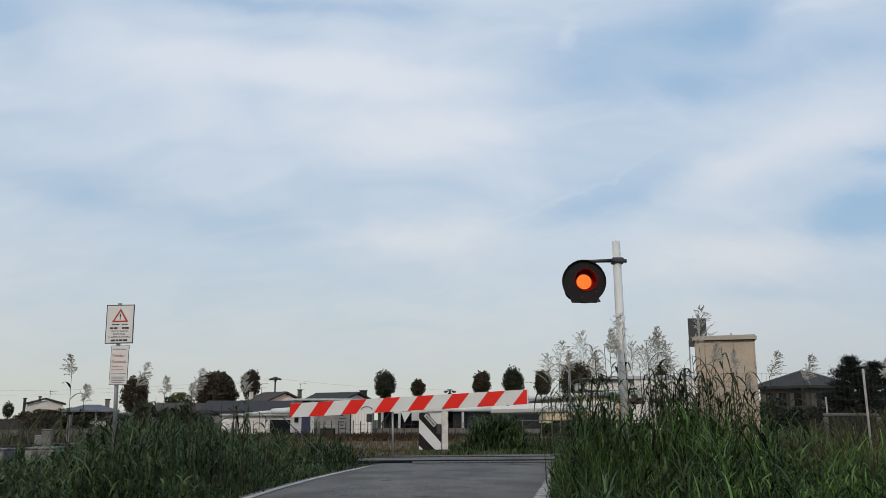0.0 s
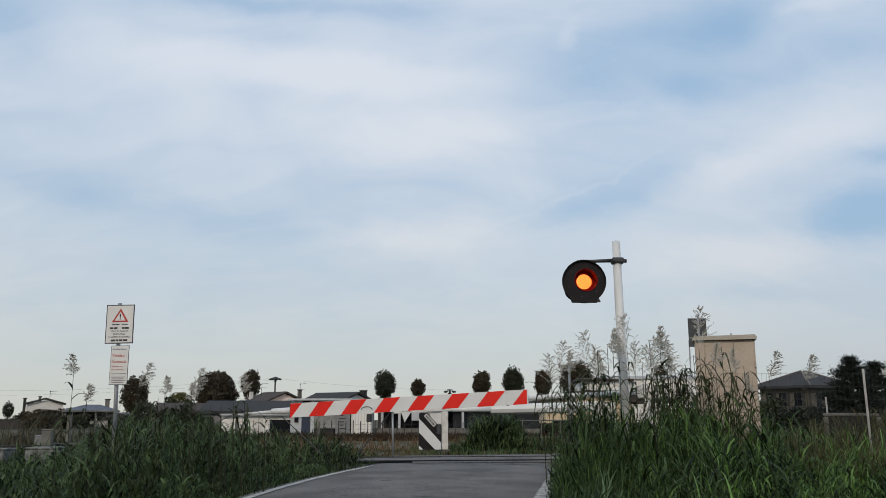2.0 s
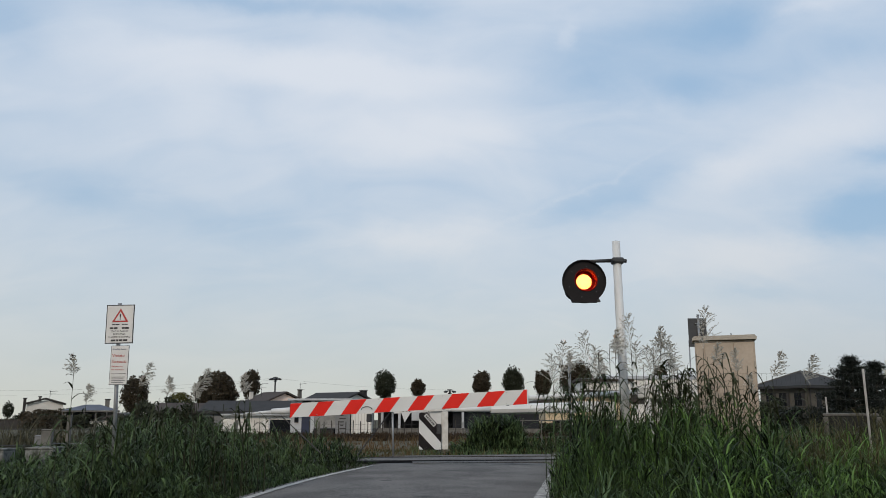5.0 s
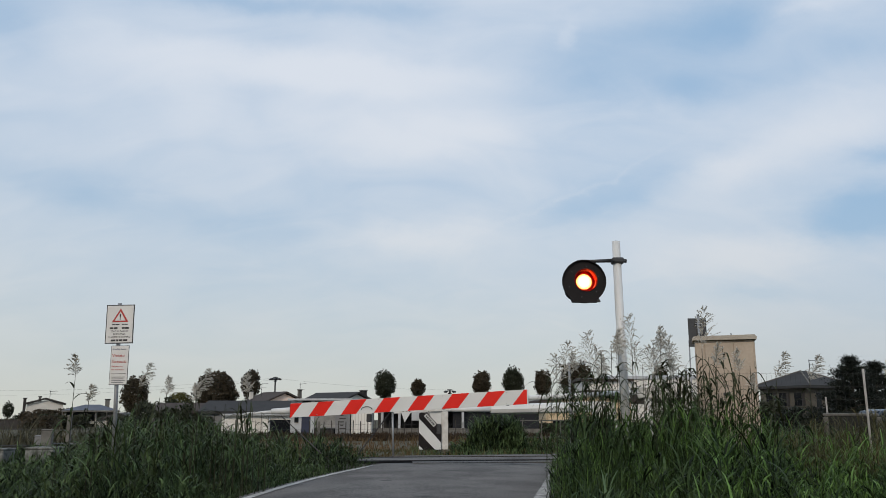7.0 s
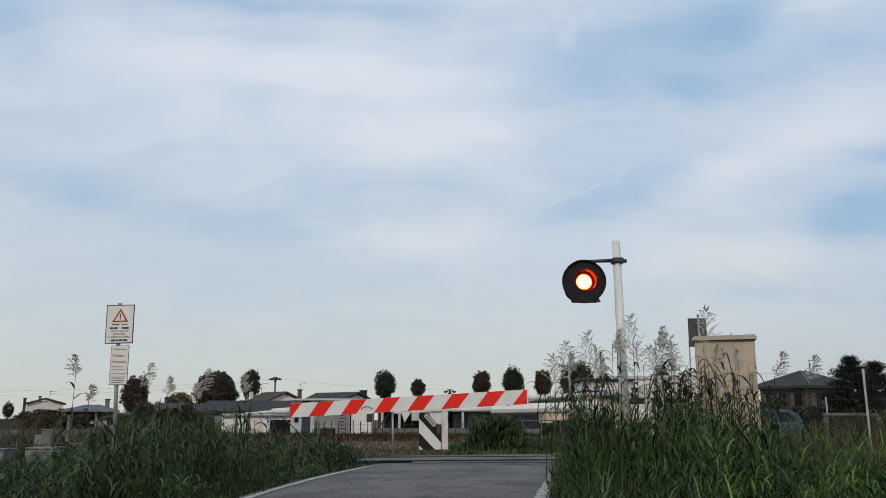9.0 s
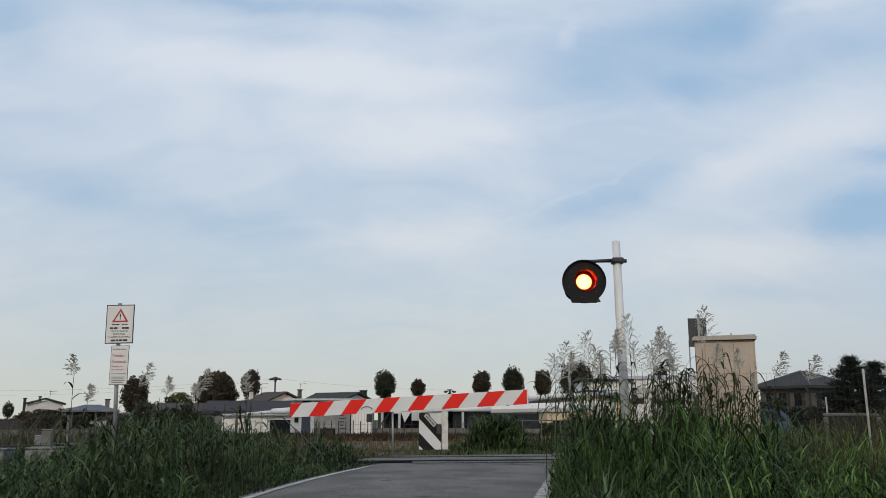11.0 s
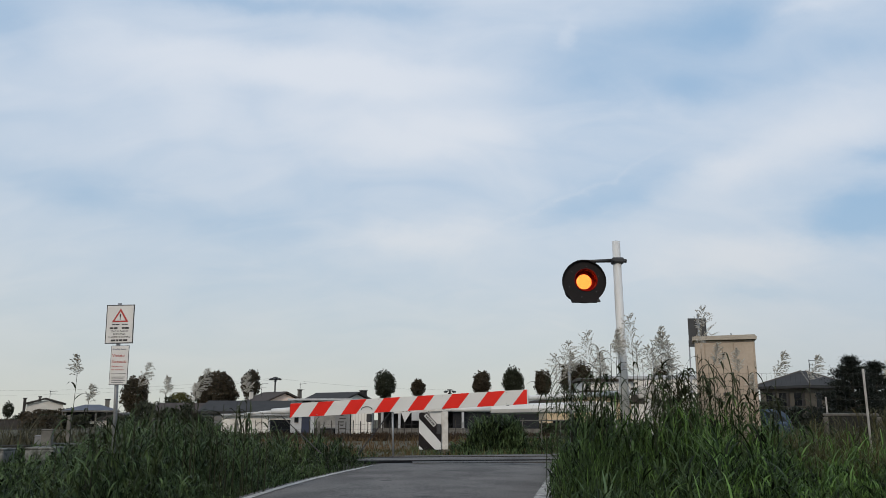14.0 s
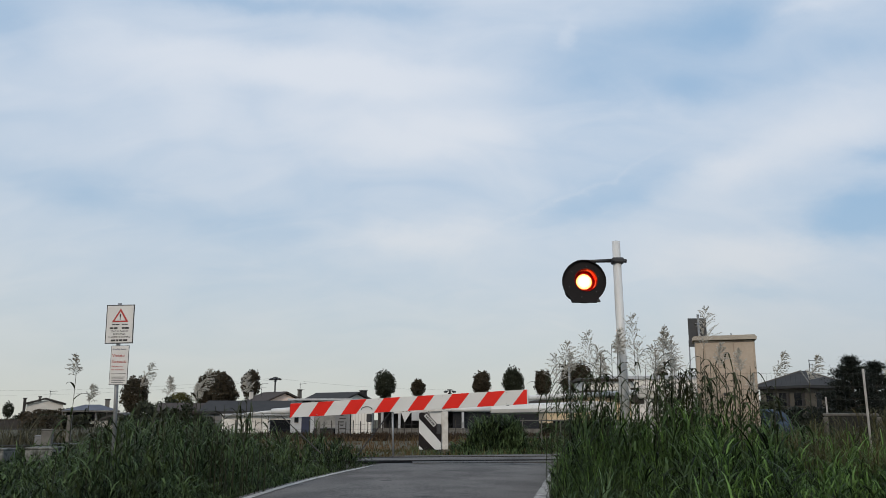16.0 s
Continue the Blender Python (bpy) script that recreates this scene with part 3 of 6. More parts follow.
def build_near_barrier():
    """Across the road, square to it; x runs along the boom, z up."""
    root = thing("level_crossing_barrier", "closed barrier boom with red and white reflective panel across the road", "barrier", pose(0, 15.5, 0, 0, 0, -15))
    y_off = 0.075
    part("boom_tip", rod((-4.26, y_off, 1.095), (-3.60, y_off, 1.137), 0.024, 0.036, 16), M["white"], root, "thin white boom tip", True)
    part("boom_collar", rod((-3.64, y_off, 1.142), (-3.15, y_off, 1.158), 0.058, 0.074, 16), M["white"], root, smooth=True)
    part("boom", rod((-3.2, y_off, 1.157), (3.9, y_off - 0.01, 1.50), 0.066, 0.042, 20), M["white"], root, "white tapered boom tube", True)
    x0, x1, low0, low1, tall = -3.182, 1.634, 1.022, 1.278, 0.28
    bot = lambda x: low0 + (x - x0) * (low1 - low0) / (x1 - x0)
    top = lambda x: bot(x) + tall - 0.010 * (x - x0) / (x1 - x0)
    face = slab([(x0, bot(x0)), (x1, bot(x1)), (x1, top(x1)), (x0, top(x0))], 0.022, y=-0.03)
    panel = part("boom_panel", face, M["white_sheet"], root, "white reflective panel with slanting red stripes")
    part("panel_frame", slab([(x1, bot(x1)), (x1 + 0.022, bot(x1)), (x1 + 0.022, top(x1)), (x1, top(x1))], 0.05, y=-0.035), M["white"], panel)
    part("panel_frame", slab([(x0 - 0.010, bot(x0)), (x0, bot(x0)), (x0, top(x0)), (x0 - 0.010, top(x0))], 0.04, y=-0.035), M["dark"], panel)
    for k in range(-1, 7):
        a, c = -2.574 + k * 0.692, -2.775 + k * 0.689
        b, d = min(a + 0.335, x1), min(c + 0.325, x1)
        if k < 0:
            pts = [(x0, bot(x0) + 0.002), (x0 + 0.02, bot(x0) + 0.002), (b, top(b) - 0.002), (x0, top(x0) - 0.002)]
        else:
            pts = [(c, bot(c) + 0.002), (d, bot(d) + 0.002), (b, top(b) - 0.002), (a, top(a) - 0.002)]
        part("red_stripe", slab(pts, 0.003, y=-0.0335), M["red"], panel)
    # straps that hold the panel to the tube, each with its bolt heads
    for x in (-2.6, -1.3, 0.0, 1.25):
        part("strap", boxed(0.035, 0.12, 0.012, (x, 0.05, bot(x) - 0.004), 0.003), M["galv"], root)
        for z in (bot(x) + 0.03, top(x) - 0.03):
            part("bolt", rod((x, -0.030, z), (x, -0.0355, z), 0.008, n=8), M["galv"], panel)
    # hanging leg, hand grip, small lamp
    part("hanging_leg", rod((-1.03, 0.03, 1.16), (-1.005, 0.03, 0.31), 0.022, n=10), M["galv"], root, "thin galvanised hanging leg", True)
    bm = bmesh.new()
    for i in range(10):
        a, b = math.pi * i / 10, math.pi * (i + 1) / 10
        rod((-1.54 + 0.112 * math.cos(a), -0.045, 1.18 + 0.058 * math.sin(a)), (-1.54 + 0.112 * math.cos(b), -0.045, 1.18 + 0.058 * math.sin(b)), 0.006, n=6, bm=bm)
    part("hand_grip", bm, M["dark"], root)
    part("grip_box", boxed(0.10, 0.08, 0.16, (-1.515, 0.04, 1.02), 0.02), M["dark"], root, "small dark lamp under the boom")
    # drive housing among the weeds
    part("drive_housing", boxed(0.5, 0.55, 1.25, (4.1, 0.1, 0.58), 0.03), M["worn_white"], root, "white drive housing")
    part("pivot_arm", boxed(0.7, 0.1, 0.22, (4.0, -0.2, 1.48), 0.03), M["worn_white"], root)
    part("counterweight", boxed(0.3, 0.25, 0.32, (4.55, 0.0, 1.25), 0.03), M["worn_white"], root)
    part("boom_strut", rod((3.85, -0.2, 1.46), (3.9, -0.2, 0.0), 0.032, n=10), M["white"], root)
    part("stay_rod", rod((-3.42, 0.05, 1.06), (-2.54, 0.1, 0.32), 0.012, n=8), M["dark"], root, "thin black stay rod")
    part("stay_rod", rod((-1.07, 0.05, 1.15), (-1.76, 0.1, 0.31), 0.012, n=8), M["dark"], root, "thin black stay rod")
    return root


def build_far_barrier():
    root = thing("level_crossing_barrier", "white barrier boom with a chevron post beyond the track", "barrier", pose(0, 22.9, 0))
    post = part("rest_post", boxed(0.19, 0.2, 1.05, (0.05, 0.0, 0.62), 0.015), M["worn_white"], root, "rust-stained white rest post")
    part("post_foot", boxed(0.3, 0.3, 0.16, (0.04, 0.05, 0.03), 0.02), M["concrete"], post)
    board = part("chevron_board", slab([(-0.67, 0.10), (-0.06, 0.10), (-0.06, 0.55), (-0.52, 1.10), (-0.67, 1.10)], 0.03, y=-0.2), M["black"], root, "black board with a white diagonal band")
    part("white_band", slab([(-0.67, 0.95), (-0.67, 0.56), (-0.22, 0.10), (-0.06, 0.10), (-0.06, 0.30)], 0.004, y=-0.205), M["white"], board)
    part("white_corner", slab([(-0.67, 0.22), (-0.67, 0.10), (-0.55, 0.10)], 0.004, y=-0.205), M["white"], board)
    tilt = Matrix.Translation((-0.36, -0.215, 0.90)) @ Matrix.Rotation(radians(48), 4, "Y")
    plate = part("number_plate", boxed(0.46, 0.012, 0.15, (0, 0, 0), 0.004), M["black"], board)
    plate.matrix_basis = tilt
    part("plate_field", boxed(0.40, 0.006, 0.10, (0, -0.008, 0)), M["white"], plate)
    for x, w in ((-0.15, 0.04), (-0.10, 0.04), (-0.045, 0.03), (0.01, 0.05), (0.08, 0.03), (0.14, 0.06)):
        part("plate_bar", boxed(w, 0.004, 0.06, (x, -0.0125, 0)), M["ink"], plate)
    part("side_box", boxed(0.12, 0.2, 0.28, (-0.12, -0.12, 0.66), 0.02), M["dark"], root)
    part("back_box", boxed(0.34, 0.3, 0.42, (-0.2, 0.12, 0.98), 0.02), M["white"], root)
    # boom, thick at its drive, its tip lying in the rest post
    part("rest_fork", slab([(-1.44, 1.08), (0.22, 1.17), (0.22, 1.26), (-1.44, 1.19)], 0.12, y=-0.1), M["worn_white"], root, "white steel fork arm")
    part("fork_tab", slab([(-1.18, 1.12), (-0.90, 1.13), (-1.08, 0.84)], 0.02, y=-0.11), M["white"], root)
    part("hanging_plate", boxed(0.25, 0.02, 0.24, (-0.76, -0.115, 1.01), 0.006), M["pale_panel"], root, "pale grey plate under the fork arm")
    for x in (-1.12, -1.02, -0.94, -0.4):
        part("fork_bolt", rod((x, -0.1, 1.15), (x, -0.112, 1.15), 0.016, n=8), M["dark"], root)
    part("boom_tip", rod((0.15, 0.0, 1.19), (1.35, 0.0, 1.20), 0.055, 0.075, 16), M["white"], root, smooth=True)
    part("boom", rod((1.35, 0.0, 1.20), (3.95, 0.0, 1.255), 0.135, 0.155, 8), M["white_sheet"], root, "white eight-sided boom beam")
    part("boom_foot", rod((3.66, -0.1, 1.15), (3.66, -0.1, 0.2), 0.04, n=12), M["white"], root, smooth=True)
    part("drive_housing", boxed(0.6, 0.6, 1.4, (4.6, 0.2, 0.7), 0.03), M["worn_white"], root)
    part("boom_root", boxed(0.9, 0.14, 0.3, (4.2, 0.0, 1.27), 0.03), M["white"], root)
    return root


build_near_barrier()
build_far_barrier()

# ---- the signal ----


def build_signal():
    root = thing("crossing_signal", "lit round black signal lamp on a white steel pole", "signal lamp", pose(0, 12, 0))
    pole = part("pole", rod((2.735, 0.08, -0.05), (2.70, 0.08, 3.745), 0.075, 0.062, 24), M["white"], root, "white painted steel pole", True)
    part("pole_cap", rod((2.70, 0.08, 3.74), (2.70, 0.08, 3.755), 0.05, 0.03, 24), M["galv"], pole)
    part("clamp", boxed(0.19, 0.17, 0.10, (2.71, 0.08, 3.435), 0.03), M["dark"], root, "dark clamp with bolts")
    part("clamp_bolt", rod((2.78, 0.04, 3.43), (2.84, 0.04, 3.43), 0.03, n=8), M["dark"], root)
    part("clamp_bolt", rod((2.62, -0.02, 3.44), (2.62, -0.04, 3.44), 0.02, n=8), M["dark"], root)
    part("arm", rod((2.15, 0.10, 3.43), (2.66, 0.09, 3.445), 0.022, 0.031, n=14), M["dark"], root, smooth=True)
    part("arm_end", boxed(0.13, 0.1, 0.04, (2.14, 0.10, 3.425), 0.01), M["dark"], root)
    c = Matrix.Translation((2.165, 0, 3.1))
    bm = ring(0.334, 0.168, 0.025, 64)
    for v in bm.verts:
        if math.hypot(v.co.x, v.co.z) < 0.2:
            v.co += Vector((0.032, 0, 0.024))
    ring(0.334, 0.322, 0.07, 64, bm, -0.045)
    board = part("backboard", bm, M["black"], root, "round black backboard")
    board.matrix_basis = c
    lamp_axis = c @ pose(0.032, 0, 0.024)
    # flat foot of the board
    foot = part("board_foot", slab([(-0.19, -0.325), (-0.215, -0.26), (0.215, -0.26), (0.19, -0.325)], 0.09, y=-0.05), M["black"], root)
    foot.matrix_basis = c
    latch = part("foot_latch", slab([(0.17, -0.32), (0.20, -0.26), (0.235, -0.31), (0.225, -0.325)], 0.02, y=-0.055), M["dark"], root)
    latch.matrix_basis = c
    for ang in (20, 80, 140, 200, 260, 320):
        a = radians(ang)
        part("board_bolt", rod((0.24 * math.cos(a), -0.002, 0.24 * math.sin(a)), (0.24 * math.cos(a), -0.008, 0.24 * math.sin(a)), 0.010, n=8), M["dark"], board)
    visor = part("visor", ring(0.176, 0.168, 0.20, 48, y=-0.012), M["visor"], root, "tube visor round the lens", True)
    visor.matrix_basis = lamp_axis
    can = ring(0.176, 0.160, 0.85, 48, y=0.19)
    ring(0.175, 0.001, 0.012, 48, can, 1.042)
    housing = part("lamp_can", can, M["black"], root)
    housing.matrix_basis = lamp_axis
    # holder painted with the red glow round the lens
    holder = part("lens_holder", ring(0.1675, 0.118, 0.012, 48, y=0.176), M["visor"], root, "lens holder coloured red for the lens glow")
    holder.matrix_basis = lamp_axis
    # domed lens at the visor's back
    bm = bmesh.new()
    rings = []
    for k in range(6):
        r = 0.123 * (k + 0.02) / 5
        rings.append([bm.verts.new((r * math.cos(2 * math.pi * i / 40), 0.182 - 0.014 * (1 - (k / 5) ** 2), r * math.sin(2 * math.pi * i / 40))) for i in range(40)])
    for p, q in zip(rings, rings[1:]):
        for i in range(40):
            bm.faces.new((p[i], p[(i + 1) % 40], q[(i + 1) % 40], q[i]))
    lens = part("lens", bm, M["lens"], root, "glowing amber lens", True)
    lens.matrix_basis = lamp_axis
    bm = bmesh.new()
    bmesh.ops.create_circle(bm, cap_ends=True, segments=32, radius=0.06, matrix=Matrix.Rotation(radians(90), 4, "X"))
    bulb = part("filament_plate", bm, M["bulb"], root, "white-hot lamp filament plate")
    bulb.matrix_basis = lamp_axis @ pose(0, 0.25, 0)
    return root, bulb, lamp_axis


signal, signal_bulb, signal_axis = build_signal()

# ---- the sign post, cabinet, fence, concrete box ----


def build_sign_post():
    root = thing("sign_post", "two white notice plates on a galvanised post in the weeds", "sign", pose(-4.93, 12, 0, 0, 0, 0))
    part("post", rod((0.085, 0.05, -0.05), (-0.02, 0.05, 2.77), 0.03, n=16), M["galv"], root, smooth=True)
    up = part("warning_plate", boxed(0.425, 0.006, 0.59, (-0.005, 0, 2.446), 0.0), M["sign_back"], root, "white plate with a red warning triangle")
    up.matrix_basis = pose(0.079, 0, 0, 0, -1.2, 0)
    part("plate_face", boxed(0.395, 0.004, 0.56, (-0.005, -0.0052, 2.446)), M["sign_white"], up)
    tri = slab([(-0.125, 2.475), (0.125, 2.475), (0.0, 2.685)], 0.003, y=-0.0105)
    part("warning_triangle", tri, M["sign_red"], up)
    part("triangle_field", slab([(-0.082, 2.498), (0.082, 2.498), (0.0, 2.637)], 0.003, y=-0.0135), M["sign_white"], up)
    part("mark", slab([(-0.012, 2.60), (0.012, 2.60), (0.007, 2.54), (-0.007, 2.54)], 0.003, y=-0.0165), M["ink"], up)
    part("mark", slab([(-0.009, 2.515), (0.009, 2.515), (0.009, 2.53), (-0.009, 2.53)], 0.003, y=-0.0165), M["ink"], up)
    # unreadable small lines and numbers: plain bars, with the gap that the second line has
    for z, size, bars in ((2.44, 0.013, ((-0.12, 0.05), (-0.065, 0.06), (0.03, 0.035), (0.07, 0.05))), (2.385, 0.026, ((-0.15, 0.05), (-0.09, 0.055), (0.03, 0.035), (0.07, 0.07))),
                          (2.20, 0.028, ((-0.125, 0.07), (-0.045, 0.03), (-0.005, 0.055), (0.06, 0.065)))):
        for x, w in bars:
            part("text_bar", boxed(w, 0.003, size, (x + w / 2, -0.0095, z)), M["ink"], up)
    for z, text in ((2.327, "SOLO IN CASO DI"), (2.283, "EMERGENZA"), (2.239, "CHIAMARE IL NUMERO")):
        writing(text, 0.036, (0, -0.009, z), M["ink"], up, squeeze=0.9)
    low = part("access_plate", boxed(0.272, 0.006, 0.585, (0.0, 0, 1.828)), M["dark"], root, "white plate that forbids access, red letters")
    low.matrix_basis = pose(0.085, 0, 0, 0, -0.7, 0)
    part("plate_face", boxed(0.257, 0.004, 0.57, (0.0, -0.0052, 1.828)), M["sign_white"], low)
    writing("Area Ferroviaria", 0.031, (-0.113, -0.009, 2.058), M["sign_blue"], low, align="LEFT")
    writing("Vietato", 0.064, (-0.112, -0.009, 1.950), M["sign_red"], low, align="LEFT")
    writing("l'accesso", 0.062, (-0.112, -0.009, 1.862), M["sign_red"], low, align="LEFT")
    writing("alle persone", 0.034, (-0.112, -0.009, 1.80), M["sign_red"], low, align="LEFT")
    writing("non autorizzate", 0.030, (-0.112, -0.009, 1.752), M["sign_red"], low, align="LEFT")
    part("rule", boxed(0.22, 0.003, 0.006, (0, -0.0085, 1.70)), M["ink"], low)
    for i in range(4):
        part("text_bar", boxed(0.20 - 0.02 * (i % 2), 0.003, 0.010, (-0.01 * (i % 2), -0.0085, 1.65 - i * 0.026)), M["grey_panel"], low)
    for z in (2.70, 2.2, 2.05, 1.6):
        part("band_clamp", boxed(0.09, 0.07, 0.03, (-0.005, 0.045, z), 0.008), M["galv"], root)


def build_cabinet():
    root = thing("trackside_cabinet", "tall beige railway cabinet with an overhanging lid behind wire fence", "cabinet", pose(4.72, 13.36, 0, 0, 0, -17))
    part("plinth", boxed(0.95, 0.7, 0.3, (0, 0, 0.12), 0.02), M["concrete"], root)
    part("body", boxed(0.93, 0.66, 2.05, (0, 0, 1.27), 0.012), M["beige"], root)
    for x, w in ((-0.385, 0.13), (-0.09, 0.44), (0.29, 0.30)):
        part("door_leaf", boxed(w, 0.018, 1.92, (x, -0.338, 1.29), 0.006), M["beige"], root, "flat beige door leaf")
    part("lock", boxed(0.10, 0.03, 0.05, (-0.02, -0.358, 1.42), 0.01), M["dark"], root, "dark lock plate")
    part("hinge", boxed(0.03, 0.03, 0.12, (0.45, -0.345, 1.9), 0.008), M["beige_lid"], root)
    part("hinge", boxed(0.03, 0.03, 0.12, (0.45, -0.345, 0.9), 0.008), M["beige_lid"], root)
    bm = slab([(-0.50, 2.296), (0.495, 2.296), (0.50, 2.338), (0.465, 2.372), (-0.47, 2.362), (-0.505, 2.335)], 0.76, y=-0.40)
    part("lid", bm, M["beige_lid"], root, "weathered pale lid with rounded edge")
    part("lifting_eye", rod((0.12, -0.2, 2.36), (0.12, -0.2, 2.42), 0.008, n=8), M["dark"], root)


def build_fence():
    root = thing("wire_fence", "galvanised welded wire fence with white posts", "fence", pose(0, 12.5, 0))
    for x, top, lean in ((6.59, 1.80, 0.0), (9.1, 1.8, 0.0), (1.98, 1.9, 0.0)):
        part("fence_post", rod((x + lean, 0.04, -0.05), (x, 0.04, top), 0.018, n=12), M["post_paint"] if x > 6 else M["galv"], root, smooth=True)
    z_top = 1.745
    upright = shape("wire", boxed(0.0018, 0.0018, 1.55), M["wire"])
    for i in range(100):
        ob = new("wire", upright)
        ob.parent, ob.location = root, (3.55 + i * 0.075, 0, z_top - 0.775)
    for k in range(8):
        part("wire", boxed(7.5, 0.0024, 0.0024, (7.3, 0, z_top - 0.02 - k * 0.2)), M["wire"], root)


def build_concrete_box():
    root = thing("concrete_box", "low weathered concrete utility box with rusty rim", "utility box", pose(8.28, 16.4, 0, 0, 0, -25))
    # sides much darker than the top slab and corner posts
    part("body", boxed(0.98, 0.6, 1.08, (0, 0, 0.52), 0.04), M["dark_concrete"], root)
    part("top_slab", boxed(1.0, 0.64, 0.05, (-0.02, 0, 1.08), 0.015), M["concrete"], root, "pale concrete top slab")
    part("corner_post", boxed(0.09, 0.09, 1.02, (-0.47, -0.30, 0.53), 0.02), M["concrete"], root)
    part("corner_post", boxed(0.09, 0.09, 1.02, (0.47, -0.30, 0.53), 0.02), M["concrete"], root)
    pipe = thing("vent_pipe", "short pale pipe standing by the concrete box", "pipe", pose(8.2, 17.2, 0))
    part("tube", rod((0, 0, 0), (-0.02, 0, 1.45), 0.016, n=12), M["post_paint"], pipe, smooth=True)


def build_back_sign():
    root = thing("traffic_sign", "dark back of a square sign on a grey post", "sign", pose(6.43, 20, 0))
    part("post", rod((0.02, -0.04, 0), (0.02, -0.04, 3.55), 0.03, n=12), M["galv"], root, smooth=True)
    part("plate", boxed(0.46, 0.012, 0.72, (0, 0, 3.095), 0.0), M["sign_back"], root, "dark grey sign back")
    part("bracket", boxed(0.16, 0.03, 0.025, (0.02, -0.03, 3.32)), M["galv"], root)
    part("bracket", boxed(0.16, 0.03, 0.025, (0.02, -0.03, 2.9)), M["galv"], root)
    part("side_post", rod((-0.24, 0.02, 0), (-0.22, 0.02, 2.9), 0.018, n=8), M["galv"], root, smooth=True)


def build_trackside_blocks():
    for x, y, w, d, h, mat, name, label in ((-10.03, 20.6, 0.25, 0.3, 0.665, "concrete", "relay_box", "small pale grey relay box beside the track"),
                                            (-10.32, 20.8, 0.19, 0.3, 0.505, "grey_panel", "relay_box", "small white relay box beside the track"),
                                            (-7.96, 16.3, 0.60, 0.4, 0.41, "old_concrete", "concrete_block", "pale grey concrete block in the weeds"),
                                            (-8.95, 16.4, 0.50, 0.4, 0.38, "old_concrete", "concrete_block", "pale grey concrete block in the weeds")):
        root = thing(name, label, "box", pose(x, y, 0, 0, 0, 17 if name == "relay_box" else -6))
        part("body", boxed(w, d, h, (0, 0, h / 2), 0.03), M[mat], root)
        part("cap", boxed(w + 0.01, d + 0.01, 0.04, (0, 0, h + 0.02), 0.012), M[mat], root)
    root = thing("cable_trough", "low concrete cable trough along the track", "trough", pose(-13.2, 20.3, -0.13, 0, 0, 7))
    for i in range(12):
        part("lid_slab", boxed(0.96, 0.3, 0.08, (-5.5 + i, 0, 0.40), 0.015), M["dark_concrete"], root)
    part("channel", boxed(12.2, 0.24, 0.38, (0, 0, 0.19)), M["dark_concrete"], root)
    root = thing("marker_post", "weathered grey concrete marker post among weeds", "post", pose(-9.50, 20.6, 0))
    part("shaft", boxed(0.095, 0.095, 1.05, (0, 0, 0.50), 0.012), M["concrete"], root)
    part("cap", boxed(0.11, 0.11, 0.05, (0, 0, 1.03), 0.015), M["concrete"], root)
    root = thing("pipe_rail", "thin pale pipe on low stakes beside the track", "rail", pose(-9.33, 20.9, -0.08))
    part("pipe", rod((-0.9, 0, 0.415), (1.1, 0, 0.415), 0.014, n=8), M["galv"], root, smooth=True)
    for x in (-0.8, 0.1, 1.0):
        part("stake", rod((x, 0.02, -0.02), (x, 0.02, 0.43), 0.012, n=6), M["dark"], root)
    root = thing("wire_fence", "old wire fence with thin grey posts", "fence", pose(-9.0, 22.6, 0, 0, 0, 3))
    for i in range(6):
        part("fence_post", boxed(0.07, 0.07, 1.0 - 0.08 * (i % 3), (-6 + i * 2.3, 0, 0.45), 0.01), M["concrete"], root)
    for z in (0.4, 0.65, 0.85):
        part("wire", rod((-6, 0, z), (5.5, 0, z), 0.003, n=5), M["dark"], root)


build_sign_post()
build_trackside_blocks()
build_cabinet()
build_fence()
build_concrete_box()
build_back_sign()

# ---- buildings ----


